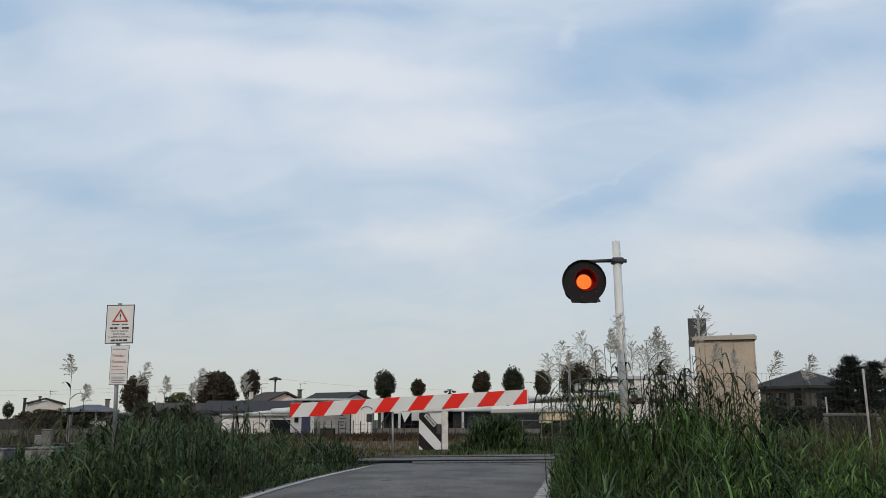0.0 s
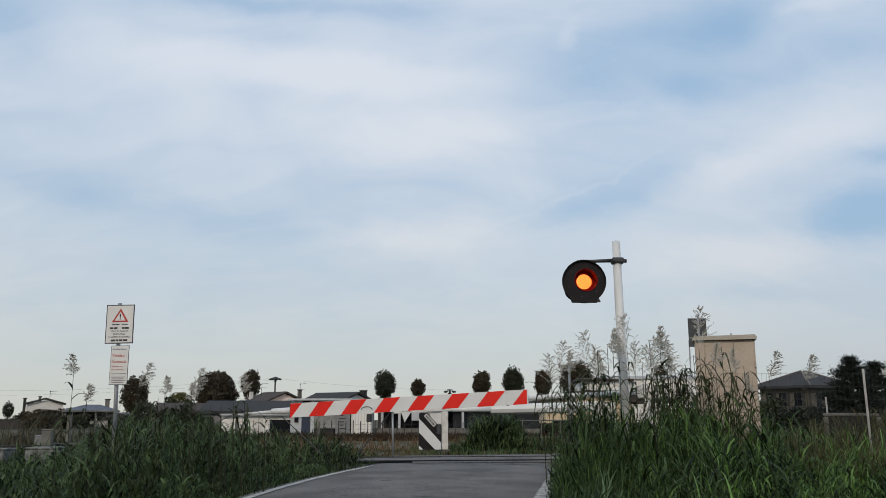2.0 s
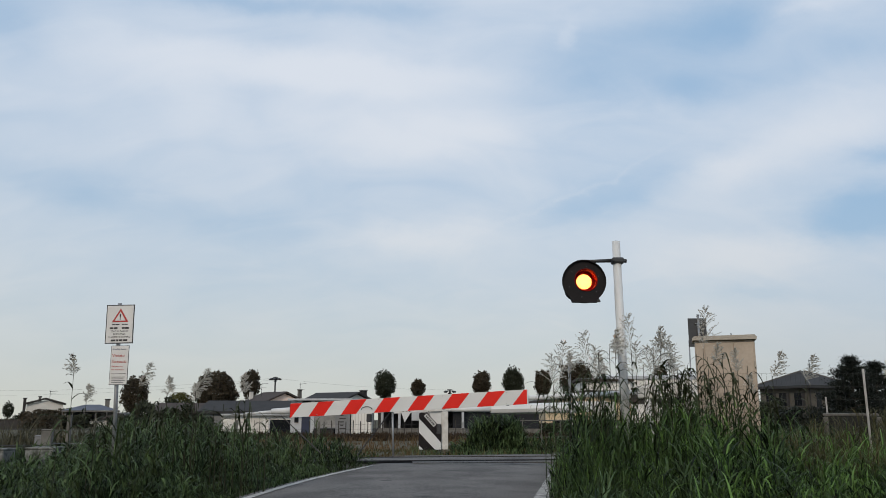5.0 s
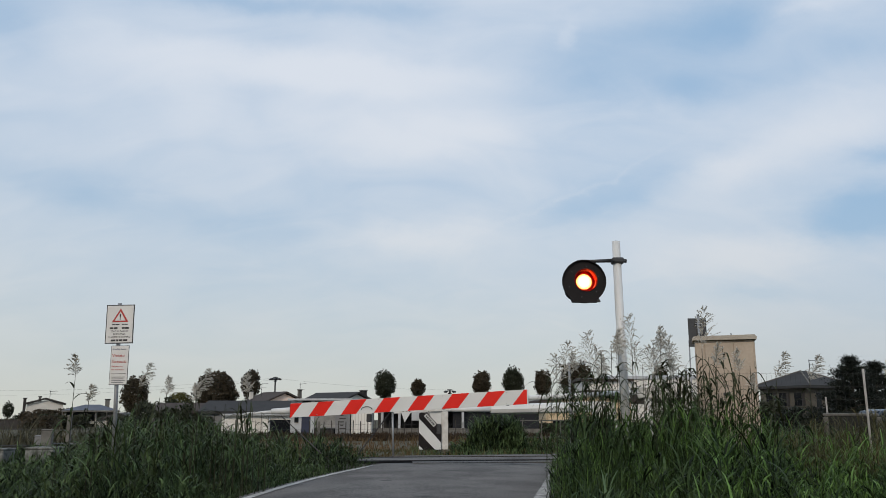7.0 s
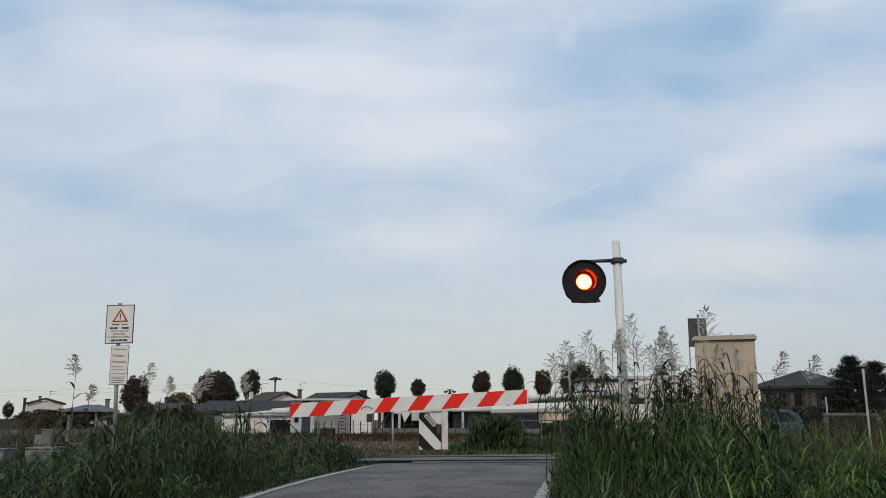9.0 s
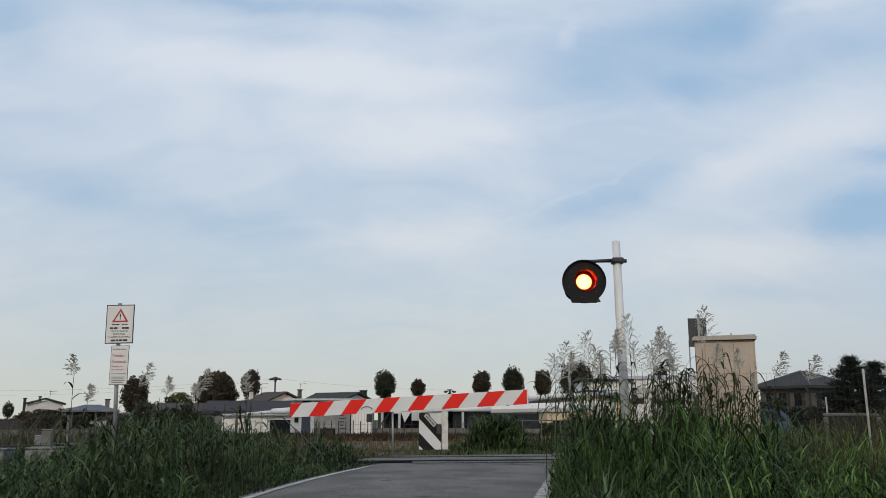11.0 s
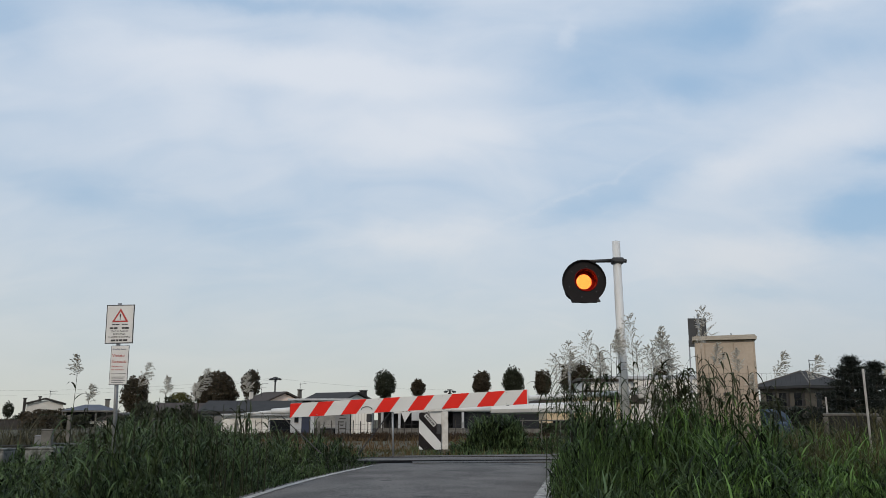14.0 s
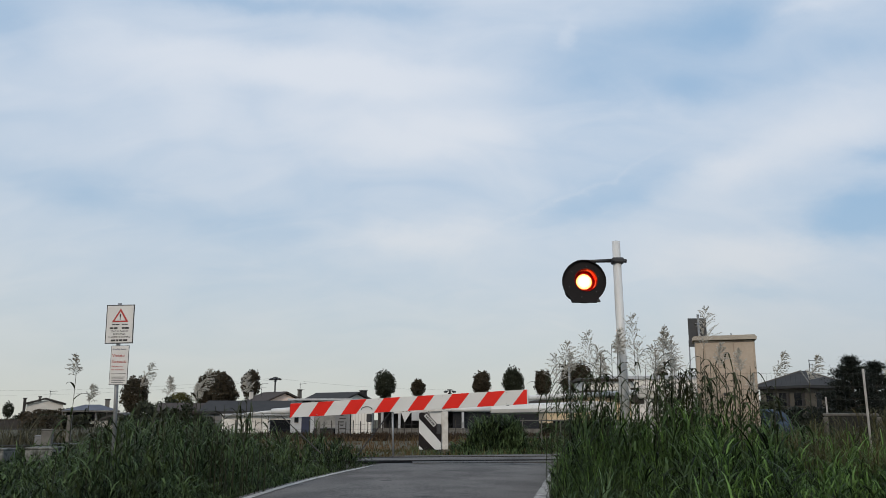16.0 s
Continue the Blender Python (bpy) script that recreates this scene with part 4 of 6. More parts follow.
def build_house(name, label, x, y, w, d, eave, ridge, wall, roof, z=-0.75, gable=True, turn=0.0, windows=(), over=0.5, hip=False, group=""):
    """A house whose front faces -y. gable: the ridge runs away from the front; else along it."""
    root = thing(name, label, "house", pose(x, y, z, 0, 0, turn), group)
    e, r = eave - z, ridge - z
    bm = bmesh.new()
    if gable:
        slab([(-w / 2, 0), (w / 2, 0), (w / 2, e), (0, r - 0.15), (-w / 2, e)], d, bm, -d / 2)
    else:
        boxed(w, d, e, (0, 0, e / 2), 0, bm)
    part("wall", bm, wall, root)
    t = 0.26
    if hip:
        bm = bmesh.new()
        b = [bm.verts.new(p) for p in ((-w / 2 - over, -d / 2 - over, e), (w / 2 + over, -d / 2 - over, e), (w / 2 + over, d / 2 + over, e), (-w / 2 - over, d / 2 + over, e))]
        low = [bm.verts.new(v.co - Vector((0, 0, t))) for v in b]
        k = max(w / 2 - d / 2, 0.3)
        p, q = bm.verts.new((-k, 0, r)), bm.verts.new((k, 0, r))
        for f in ((b[0], b[1], q, p), (b[1], b[2], q), (b[2], b[3], p, q), (b[3], b[0], p)):
            bm.faces.new(f)
        for i in range(4):
            bm.faces.new((b[i], low[i], low[(i + 1) % 4], b[(i + 1) % 4]))
        bm.faces.new(low)
        bmesh.ops.recalc_face_normals(bm, faces=bm.faces)
        part("roof", bm, roof, root)
    else:
        half, run = (w, d) if gable else (d, w)
        slope = (r - e) / (half / 2)
        out = half / 2 + over
        bm = slab([(-out, e - over * slope), (0, r), (out, e - over * slope), (out, e - over * slope + t), (0, r + t), (-out, e - over * slope + t)], run + 2 * over, y=-run / 2 - over)
        if not gable:
            bm.transform(Matrix.Rotation(radians(90), 4, "Z"))
        part("roof", bm, roof, root)
    for wx, wz, ww, wh, kind in windows:
        win = part("window" if kind == "w" else "door", boxed(ww, 0.06, wh, (wx, -d / 2 - 0.01, wz)), M["glass"] if kind == "w" else M["blue_door"], root)
        part("frame", boxed(ww + 0.16, 0.05, 0.08, (wx, -d / 2 - 0.03, wz + wh / 2 + 0.02)), M["concrete"], win)
        part("sill", boxed(ww + 0.2, 0.16, 0.06, (wx, -d / 2 - 0.06, wz - wh / 2 - 0.03)), M["concrete"], win)
    return root


def chimney(root, x, y, z0, z1, size=0.6, mat="concrete"):
    c = part("chimney", boxed(size, size, z1 - z0, (x, y, (z0 + z1) / 2)), M[mat], root)
    part("chimney_cap", boxed(size * 1.35, size * 1.35, 0.14, (x, y, z1 + 0.07)), M["fascia"], c)


def antenna(root, x, y, z0, tall):
    bm = rod((x, y, z0), (x, y, z0 + tall), 0.035, n=6)
    rod((x - 0.1, y, z0 + tall * 0.93), (x + 1.1, y, z0 + tall * 0.98), 0.025, n=6, bm=bm)
    rod((x - 0.1, y, z0 + tall * 0.7), (x + 0.8, y, z0 + tall * 0.7), 0.025, n=6, bm=bm)
    part("antenna", bm, M["dark"], root)


def build_porch():
    """A low house whose open porch shows dark rooms between slim pale posts."""
    root = thing("house", "low pale house with a blue-grey hipped roof and open porch", "house", pose(-41.4, 95, -0.75, 0, 0, 23))
    part("rear_wall", boxed(5.6, 0.2, 1.85, (0, 2.0, 0.92)), M["plaster"], root)
    for x in (-2.7, 0.6, 2.7):
        part("side_wall", boxed(0.2, 3.0, 1.85, (x, 0.5, 0.92)), M["plaster"], root)
    part("dark_room", boxed(3.2, 0.1, 1.5, (-1.05, -0.2, 0.85)), M["glass"], root)
    part("front_wall", boxed(2.0, 0.2, 0.8, (1.65, -1.0, 0.4)), M["plaster"], root)
    part("fascia", boxed(6.2, 4.4, 0.16, (0, 0.1, 1.90)), M["concrete"], root, "grey eave board")
    bm = bmesh.new()
    foot = [bm.verts.new(p) for p in ((-3.1, -2.1, 1.99), (3.1, -2.1, 1.99), (3.1, 2.3, 1.99), (-3.1, 2.3, 1.99))]
    a, b = bm.verts.new((-0.7, 0.1, 2.66)), bm.verts.new((0.9, 0.1, 2.66))
    for f in ((foot[0], foot[1], b, a), (foot[1], foot[2], b), (foot[2], foot[3], a, b), (foot[3], foot[0], a), foot[::-1]):
        bm.faces.new(f)
    bmesh.ops.recalc_face_normals(bm, faces=bm.faces)
    part("roof", bm, M["blue_roof"], root, "blue-grey hipped roof")
    for x in (-2.95, -1.9, -0.7, 0.5, 1.7, 2.95):
        part("post", boxed(0.10, 0.10, 1.82, (x, -2.0, 0.91)), M["concrete"], root)
    part("rail", boxed(5.9, 0.06, 0.06, (0, -2.0, 0.75)), M["concrete"], root)
    for x in (-0.5, 0.1, 0.45):
        part("washing", boxed(0.36, 0.05, 0.34, (x, -1.8, 0.62), 0.02), M["bright_plaster"], root, "white cloth over the rail")
    chimney(root, 1.7, 0.4, 2.1, 3.2, 0.5)


def build_buildings():
    # pink house with a low gable, and its mate
    h = build_house("house", "pink plaster house with a low tiled gable roof", -27.2, 130, 6.6, 7.5, 2.55, 3.95, M["pink"], M["tile"], over=0.5, turn=38)
    chimney(h, -2.6, 3.2, 2.6, 5.0, 0.5, "plaster")
    chimney(h, 3.1, -2.6, 2.6, 5.2, 0.5)
    antenna(h, -1.6, 1.5, 3.8, 2.6)
    antenna(h, 3.0, -2.9, 2.8, 3.6)
    h = build_house("house", "pale house with a dark gable roof and chimney", -17.2, 131, 6.4, 9.5, 2.65, 3.9, M["bright_plaster"], M["slate"], over=0.6, turn=48)
    chimney(h, 2.7, -3.3, 2.8, 5.1, 0.8, "fascia")
    # long dark roof before the pink house
    h = build_house("shed", "long low shed with a dark metal roof", -21.4, 90, 8.8, 7, 1.0, 2.05, M["grey_panel"], M["slate"], gable=False, over=0.4)
    tagged(h, category="shed")
    h = build_house("shed", "brown low shed with a flat-pitched roof among trees", -30.6, 95, 5.4, 5, 1.0, 1.85, M["tile"], M["tile"], gable=False, over=0.3, turn=18)
    tagged(h, category="shed")
    # houses at the field's far edge
    h = build_house("house", "pale house with dark eaves and two chimneys", -64.2, 130, 5.2, 5, 2.25, 3.0, M["plaster"], M["fascia"], over=0.4, turn=27)
    chimney(h, -2.9, -2.4, 0.3, 3.8, 0.42, "fascia")
    chimney(h, -0.8, -1.5, 2.6, 4.1, 0.4)
    antenna(h, 0.6, -1, 3.5, 1.6)
    build_porch()
    h = build_house("shed", "small white shed with a gable roof", -35.6, 90, 2.6, 3, 0.3, 0.75, M["plaster"], M["fascia"], over=0.3, windows=((-0.7, 0.9, 0.7, 0.9, "w"),))
    tagged(h, category="shed")
    # yellow house, partly behind the barrier
    h = build_house("house", "yellow plaster house with brown eaves and white flat roof", 12.8, 75, 7.5, 8, 1.95, 2.75, M["cream"], M["tile"], gable=True, over=0.7,
                    windows=((-2.3, 0.5, 1.8, 1.2, "w"), (0.6, 2.2, 0.7, 0.5, "w")))
    # white hall behind the weeds, with a lower wing
    h = build_house("hall", "white plaster hall with a flat pale roof and dark openings", 21.8, 85, 9.5, 9, 4.35, 4.6, M["bright_plaster"], M["pale_panel"], gable=False, over=0.25,
                    windows=((1.3, 3.4, 1.4, 1.3, "w"),))
    part("opening", boxed(1.6, 0.1, 1.6, (-2.5, -4.52, 3.4)), M["fascia"], h, "dark open doorway")
    part("opening", boxed(1.2, 0.1, 1.2, (-0.6, -4.52, 3.3)), M["fascia"], h, "dark open doorway")
    tagged(h, category="hall")
    for x in (-4.4, -1.45, 0.3, 2.5, 4.4):
        part("pilaster", boxed(0.5, 0.2, 4.9, (x, -4.58, 2.45)), M["bright_plaster"], h)
    h = build_house("shed", "white flat-roofed wing beside the hall", 16.4, 83, 4.6, 6, 4.05, 4.25, M["bright_plaster"], M["tile"], gable=False, over=0.3,
                    windows=((1.3, 3.1, 0.8, 0.9, "w"),))
    part("string_course", boxed(4.7, 0.12, 0.16, (0, -3.03, 3.85)), M["concrete"], h)
    tagged(h, category="shed")
    # grey house beyond the lane
    h = build_house("house", "grey two-tone house with a hipped slate roof", 35.1, 78, 5.8, 5.6, 3.5, 5.0, M["olive"], M["slate"], gable=False, hip=True, over=0.6, turn=28,
                    windows=((-1.7, 2.9, 0.7, 1.4, "w"), (0.1, 2.9, 0.7, 1.4, "w"), (1.8, 2.9, 0.7, 1.4, "w")))
    for y in (-1.5, 0.2, 1.7):
        win = part("window", boxed(0.06, 0.8, 1.2, (-2.91, y, 3.0)), M["glass"], h)
        part("shutter", boxed(0.05, 0.35, 1.25, (-2.95, y - 0.6, 3.0)), M["fascia"], win)
        part("sill", boxed(0.14, 1.0, 0.06, (-2.95, y, 2.36)), M["concrete"], win)
    for x, y in ((-2.95, -2.85), (1.0, -2.86)):
        part("downpipe", rod((x, y, 0.2), (x, y, 4.1), 0.06, n=8), M["fascia"], h)
    ridge = bmesh.new()
    e, o, r = 3.5 + 0.75, 0.6, 5.0 + 0.75
    for sx, sy in ((-1, -1), (1, -1), (-1, 1)):
        rod((sx * (2.9 + o), sy * (2.8 + o), e), (sx * 0.3, 0, r), 0.07, n=6, bm=ridge)
    part("ridge_tiles", ridge, M["concrete"], h, "weathered ridge tiles")
    antenna(h, 1.3, 0.2, 5.2, 1.7)

def build_shop_row():
    """Kiosks and a white workshop along the far side of the field."""
    y, g = 60, -0.66
    root = thing("workshop", "white low workshop with a flat roof", "workshop", pose(-13.8, y + 2, g))
    part("wall", boxed(5.6, 4, 1.5, (0.2, 0, 0.75)), M["bright_plaster"], root)
    part("roof", boxed(5.9, 4.6, 0.12, (0.3, -0.1, 1.56)), M["pale_panel"], root)
    part("opening", boxed(1.5, 0.1, 1.15, (1.75, -2.0, 0.62)), M["glass"], root)
    part("opening_frame", boxed(0.1, 0.14, 1.3, (0.95, -2.02, 0.68)), M["pale_panel"], root)
    part("shutter", boxed(1.3, 0.12, 1.3, (-0.2, -2.0, 0.68), 0.02), M["plaster"], root)
    root = thing("kiosk", "grey market kiosk with blue door and tarpaulin opening", "kiosk", pose(-9.1, y, g))
    part("rear_wall", boxed(4.5, 0.15, 2.6, (0, 2.2, 1.3)), M["grey_panel"], root)
    part("side_wall", boxed(0.12, 2.2, 2.6, (-2.16, 1.15, 1.3)), M["grey_panel"], root)
    part("roof", boxed(4.8, 2.8, 0.14, (0, 1.0, 2.66)), M["pale_panel"], root)
    part("counter_wall", boxed(0.80, 0.12, 2.55, (-1.78, 0, 1.3)), M["pale_panel"], root)
    win = part("window", boxed(0.30, 0.06, 0.55, (-1.75, -0.07, 1.25)), M["glass"], root)
    part("window_frame", boxed(0.4, 0.05, 0.06, (-1.75, -0.08, 1.56)), M["plaster"], win)
    part("window_sill", boxed(0.4, 0.1, 0.05, (-1.75, -0.09, 0.95)), M["plaster"], win)
    door = part("door", boxed(0.66, 0.08, 2.45, (-1.05, 0, 1.25)), M["blue_door"], root)
    part("door_handle", boxed(0.03, 0.06, 0.16, (-0.80, -0.06, 1.1), 0.008), M["galv"], door)
    part("door_post", boxed(0.26, 0.14, 2.55, (-0.58, -0.02, 1.3)), M["pale_panel"], root)
    part("tarpaulin", boxed(1.56, 0.03, 1.55, (0.34, 0.02, 1.40), 0.01), M["tarp"], root, "crumpled grey tarpaulin")
    part("counter", boxed(1.56, 0.5, 0.06, (0.34, -0.1, 0.60)), M["grey_panel"], root)
    part("dark_opening", boxed(1.7, 0.06, 0.60, (0.24, 0.35, 0.3)), M["glass"], root)
    for x, h in ((-0.3, 0.5), (0.1, 0.62), (0.55, 0.45), (0.85, 0.55)):
        part("crate", boxed(0.28, 0.3, h, (x, 0.05, h / 2), 0.02), M["fascia"], root)
    board = part("price_board", boxed(1.09, 0.10, 2.5, (1.67, -0.04, 1.3)), M["grey_panel"], root, "grey board with rows of dark bars")
    for i, w in enumerate((0.30, 0.24, 0.50, 0.40, 0.22, 0.46)):
        part("text_bar", boxed(w, 0.02, 0.07, (1.55 + 0.06 * (i % 3), -0.10, 1.75 - 0.24 * i)), M["fascia"], board)
    root = thing("storage_box", "white ribbed storage container", "container", pose(-6.05, y, g))
    part("body", boxed(1.5, 2.2, 2.4, (0, 1.1, 1.2)), M["bright_plaster"], root)
    for i in range(7):
        part("rib", boxed(0.05, 0.05, 2.3, (-0.69 + i * 0.23, -0.02, 1.2)), M["plaster"], root)
    # dark open hall with white posts
    root = thing("open_shed", "dark open shed with slim white posts and hanging cloths", "shed", pose(-1.4, y + 3, g))
    part("rear_wall", boxed(7.0, 0.2, 2.1, (-0.4, 3.0, 1.05)), M["fascia"], root)
    part("roof", boxed(7.2, 5.5, 0.15, (-0.4, 0.6, 2.3)), M["slate"], root)
    for x in (-3.2, -1.9, 0.2, 1.2, 2.9):
        part("post", boxed(0.18, 0.18, 2.25, (x, -1.8, 1.12)), M["pale_panel"], root)
    part("low_wall", boxed(7.0, 0.2, 0.55, (-0.4, -1.9, 0.27)), M["concrete"], root)
    part("hanging_cloth", boxed(1.3, 0.05, 0.95, (-0.1, -2.1, 1.75), 0.02), M["tarp"], root, "pale grey hanging cloth")
    # dark blue long wagon shed with low rail fence
    root = thing("long_shed", "long low dark blue shed with a pale plinth", "shed", pose(4.05, 62, g))
    part("wall", boxed(6.6, 3, 1.35, (0, 1.5, 1.15)), M["shed_blue"], root)
    part("plinth", boxed(6.7, 3.1, 0.5, (0, 1.5, 0.25)), M["concrete"], root)
    part("roof", boxed(6.9, 3.6, 0.12, (0, 1.4, 1.9)), M["pale_panel"], root)


build_buildings()
build_shop_row()


def build_rail_fence():
    root = thing("rail_fence", "low grey tube fence at the field's edge", "fence", pose(2.6, 26.5, -0.1))
    for i in range(7):
        part("post", rod((0.0 + i * 0.62, 0, 0), (0.0 + i * 0.62, 0, 0.98 - 0.02 * (i % 2)), 0.02, n=8), M["concrete"], root)
    part("rail", rod((-0.2, 0, 0.95), (3.9, 0, 0.95), 0.018, n=8), M["concrete"], root)
    part("rail", rod((-0.2, 0, 0.42), (3.9, 0, 0.42), 0.018, n=8), M["concrete"], root)


def build_board_fence():
    """A long dark board fence below the far pale house."""
    root = thing("board_fence", "dark weathered board fence with a capping rail", "fence", pose(-44.6, 82.5, -0.75))
    board = shape("board", boxed(0.21, 0.03, 0.98, (0, 0, 0.49)), M["fascia"])
    for i in range(40):
        ob = new("board", board)
        ob.parent, ob.location = root, (-4.4 + i * 0.225, 0.004 * (i % 3), 0)
    for i in range(6):
        part("post", boxed(0.12, 0.12, 1.08, (-4.5 + i * 1.8, 0.09, 0.54)), M["fascia"], root)
    part("rail", boxed(9.1, 0.1, 0.06, (0, 0, 1.02)), M["fascia"], root)


def build_mast(x, y, top, label):
    root = thing("lamp_mast", label, "street lamp", pose(x, y, -0.75))
    h = top + 0.75
    part("mast", rod((0, 0, 0), (0, 0, h), 0.16, 0.11, 10), M["dark"], root)
    part("platform", rod((0, 0, h - 0.12), (0, 0, h), 0.42, 0.42, 12), M["dark"], root)
    for a in range(8):
        c, q = math.cos(a * 0.785), math.sin(a * 0.785)
        lamp = part("floodlight", boxed(0.40, 0.34, 0.24, (0, 0, 0), 0.05), M["dark"], root)
        lamp.matrix_basis = pose(c * 0.80, q * 0.80, h - 0.36, 0, 25, math.degrees(a * 0.785))
        part("arm", rod((0, 0, h - 0.18), (c * 0.72, q * 0.72, h - 0.28), 0.04, n=6), M["dark"], root)
    part("crown_ring", rod((0, 0, h - 0.75), (0, 0, h - 0.60), 0.26, 0.30, 12), M["dark"], root)


def build_field_fence():
    root = thing("field_fence", "row of thin dark stakes with wire before the kiosks", "fence", pose(-9.5, 57.6, -0.66))
    for i in range(22):
        part("stake", boxed(0.06, 0.06, 1.15 + 0.12 * math.sin(i * 2.3), (i * 0.52, 0, 0.55), 0.0), M["fascia"], root)
    for z in (0.55, 0.9):
        part("wire", rod((0, 0, z), (11.0, 0, z), 0.008, n=4), M["wire"], root)


build_field_fence()


def build_cable(a, b, sag, label):
    bm = bmesh.new()
    pts = [Vector(a).lerp(Vector(b), i / 16) - Vector((0, 0, sag * 4 * (i / 16) * (1 - i / 16))) for i in range(17)]
    for p, q in zip(pts, pts[1:]):
        rod(p, q, 0.009, n=5, bm=bm)
    tagged(new("overhead_cable", shape("overhead_cable", bm, M["dark"])), label, "cable")


build_board_fence()
build_rail_fence()
build_cable((-110, 130, 5.6), (-27.2, 130, 6.4), 1.6, "thin dark overhead cable from the mast")
build_cable((-110, 131, 5.0), (-27.2, 131, 6.2), 1.9, "thin dark overhead cable from the mast")
build_cable((-27.2, 130, 6.4), (1.1, 130, 4.5), 0.4, "thin dark overhead cable between two masts")
build_mast(-27.2, 130, 6.6, "tall floodlight mast with a ring of lamps")
build_mast(1.1, 130, 4.6, "distant floodlight mast behind the barrier")

# ---- trees ----


def crown_mesh(name, half, leaves, size, material, rng, lumpy=0.25, shell=0.25, skirt=1.0):
    """A crown of small leaf pieces: an uneven egg with gaps."""
    way = rng.normal(size=(leaves, 3))
    way /= np.linalg.norm(way, axis=1)[:, None]
    lump = np.array([noise.noise(Vector(w * 2.3) + Vector((half[0] * 7, half[2], 0))) for w in way])
    lump2 = np.array([noise.noise(Vector(w * 6.0) + Vector((half[0], half[2] * 3, 5))) for w in way])
    r = (1 + lumpy * lump + lumpy * 0.6 * lump2) * rng.uniform(shell, 1, leaves) ** 0.5
    keep = lump2 > -0.55
    p = (way * r[:, None] * np.array(half))[keep]
    low = p[:, 2] < 0
    p[low, 0] *= skirt
    p[low, 1] *= skirt
    n = len(p)
    a, b = rng.normal(size=(n, 3)), rng.normal(size=(n, 3))
    a /= np.linalg.norm(a, axis=1)[:, None]
    b -= a * (a * b).sum(1)[:, None]
    b /= np.linalg.norm(b, axis=1)[:, None]
    s = size * rng.uniform(0.6, 1.3, n)[:, None]
    v = np.stack([p - a * s, p + b * s * 0.55, p + a * s, p - b * s * 0.55], 1).reshape(-1, 3)
    q = np.arange(n)[:, None] * 4 + np.arange(4)[None, :]
    return from_arrays(name, v, q, material)


def build_tree(label, x, y, z, base, wide, tall, material, leaves=1800, seed=1, lumpy=0.3, skirt=1.0, size=None, group=""):
    """base: where the crown begins; wide, tall: the crown's size."""
    rng = np.random.default_rng(seed)
    root = thing("tree", label, "tree", pose(x, y, z), group)
    bm = rod((0, 0, 0), (0.05, 0, base + tall * 0.35), 0.03 * tall + 0.06, 0.02 * tall, 9)
    for i in range(6):
        a = i * 1.05 + seed
        rod((0.03, 0, base + tall * (0.05 + 0.05 * i)), (math.cos(a) * wide * 0.33, math.sin(a) * wide * 0.33, base + tall * (0.35 + 0.07 * i)), 0.012 * tall, 0.004 * tall, 6, bm)
    part("trunk", bm, M["bark"], root)
    me = crown_mesh("crown", (wide / 2, wide / 2, tall / 2), leaves, size or (wide + tall) * 0.013 + 0.05, material, rng, lumpy, skirt=skirt)
    crown = new("crown", me)
    crown.parent = root
    crown.location = (0, 0, base + tall / 2)


def build_conifer(x, y, tall, wide, seed):
    """A ragged cedar: level branches with tufts of needles, longer towards the ground."""
    rng = np.random.default_rng(seed)
    root = thing("conifer_tree", "dark spreading cedar with ragged branches", "tree", pose(x, y, -0.6), "cedars beside the grey house")
    part("trunk", rod((0, 0, 0), (0.06, 0, tall + 0.1), 0.2, 0.02, 10), M["bark"], root)
    count = 58
    for i in range(count):
        t = i / count
        a, h = i * 2.4, 0.5 + (tall - 0.55) * t
        reach = (wide * (1 - t) + 0.10) * float(rng.uniform(0.55, 1.15))
        foot = np.array((0, 0, h - 0.12))
        tip = Vector((math.cos(a) * reach, math.sin(a) * reach, h + 0.22 * (1 - t) + float(rng.uniform(-0.1, 0.25))))
        branch = part("branch", rod(tuple(foot), tip, 0.04, 0.01, 5), M["bark"], root)
        n = int(260 + 420 * (1 - t))
        u = rng.uniform(0.12, 1, n) ** 0.75
        p = np.outer(u, np.array(tip) - foot) + foot + rng.normal(0, 1, (n, 3)) * np.array((0.17, 0.17, 0.08)) * (0.35 + u[:, None])
        d = rng.normal(size=(n, 3)) * 0.55 + np.array((math.cos(a), math.sin(a), 0.45)) * 0.8
        d /= np.linalg.norm(d, axis=1)[:, None]
        e = np.cross(d, rng.normal(size=(n, 3)))
        e /= np.linalg.norm(e, axis=1)[:, None]
        v = np.stack([p - d * 0.09, p + e * 0.022, p + d * 0.13, p - e * 0.022], 1).reshape(-1, 3)
        ob = new("needles", from_arrays("needles", v, np.arange(n)[:, None] * 4 + np.arange(4)[None, :], M["needle"]))
        ob.parent = branch


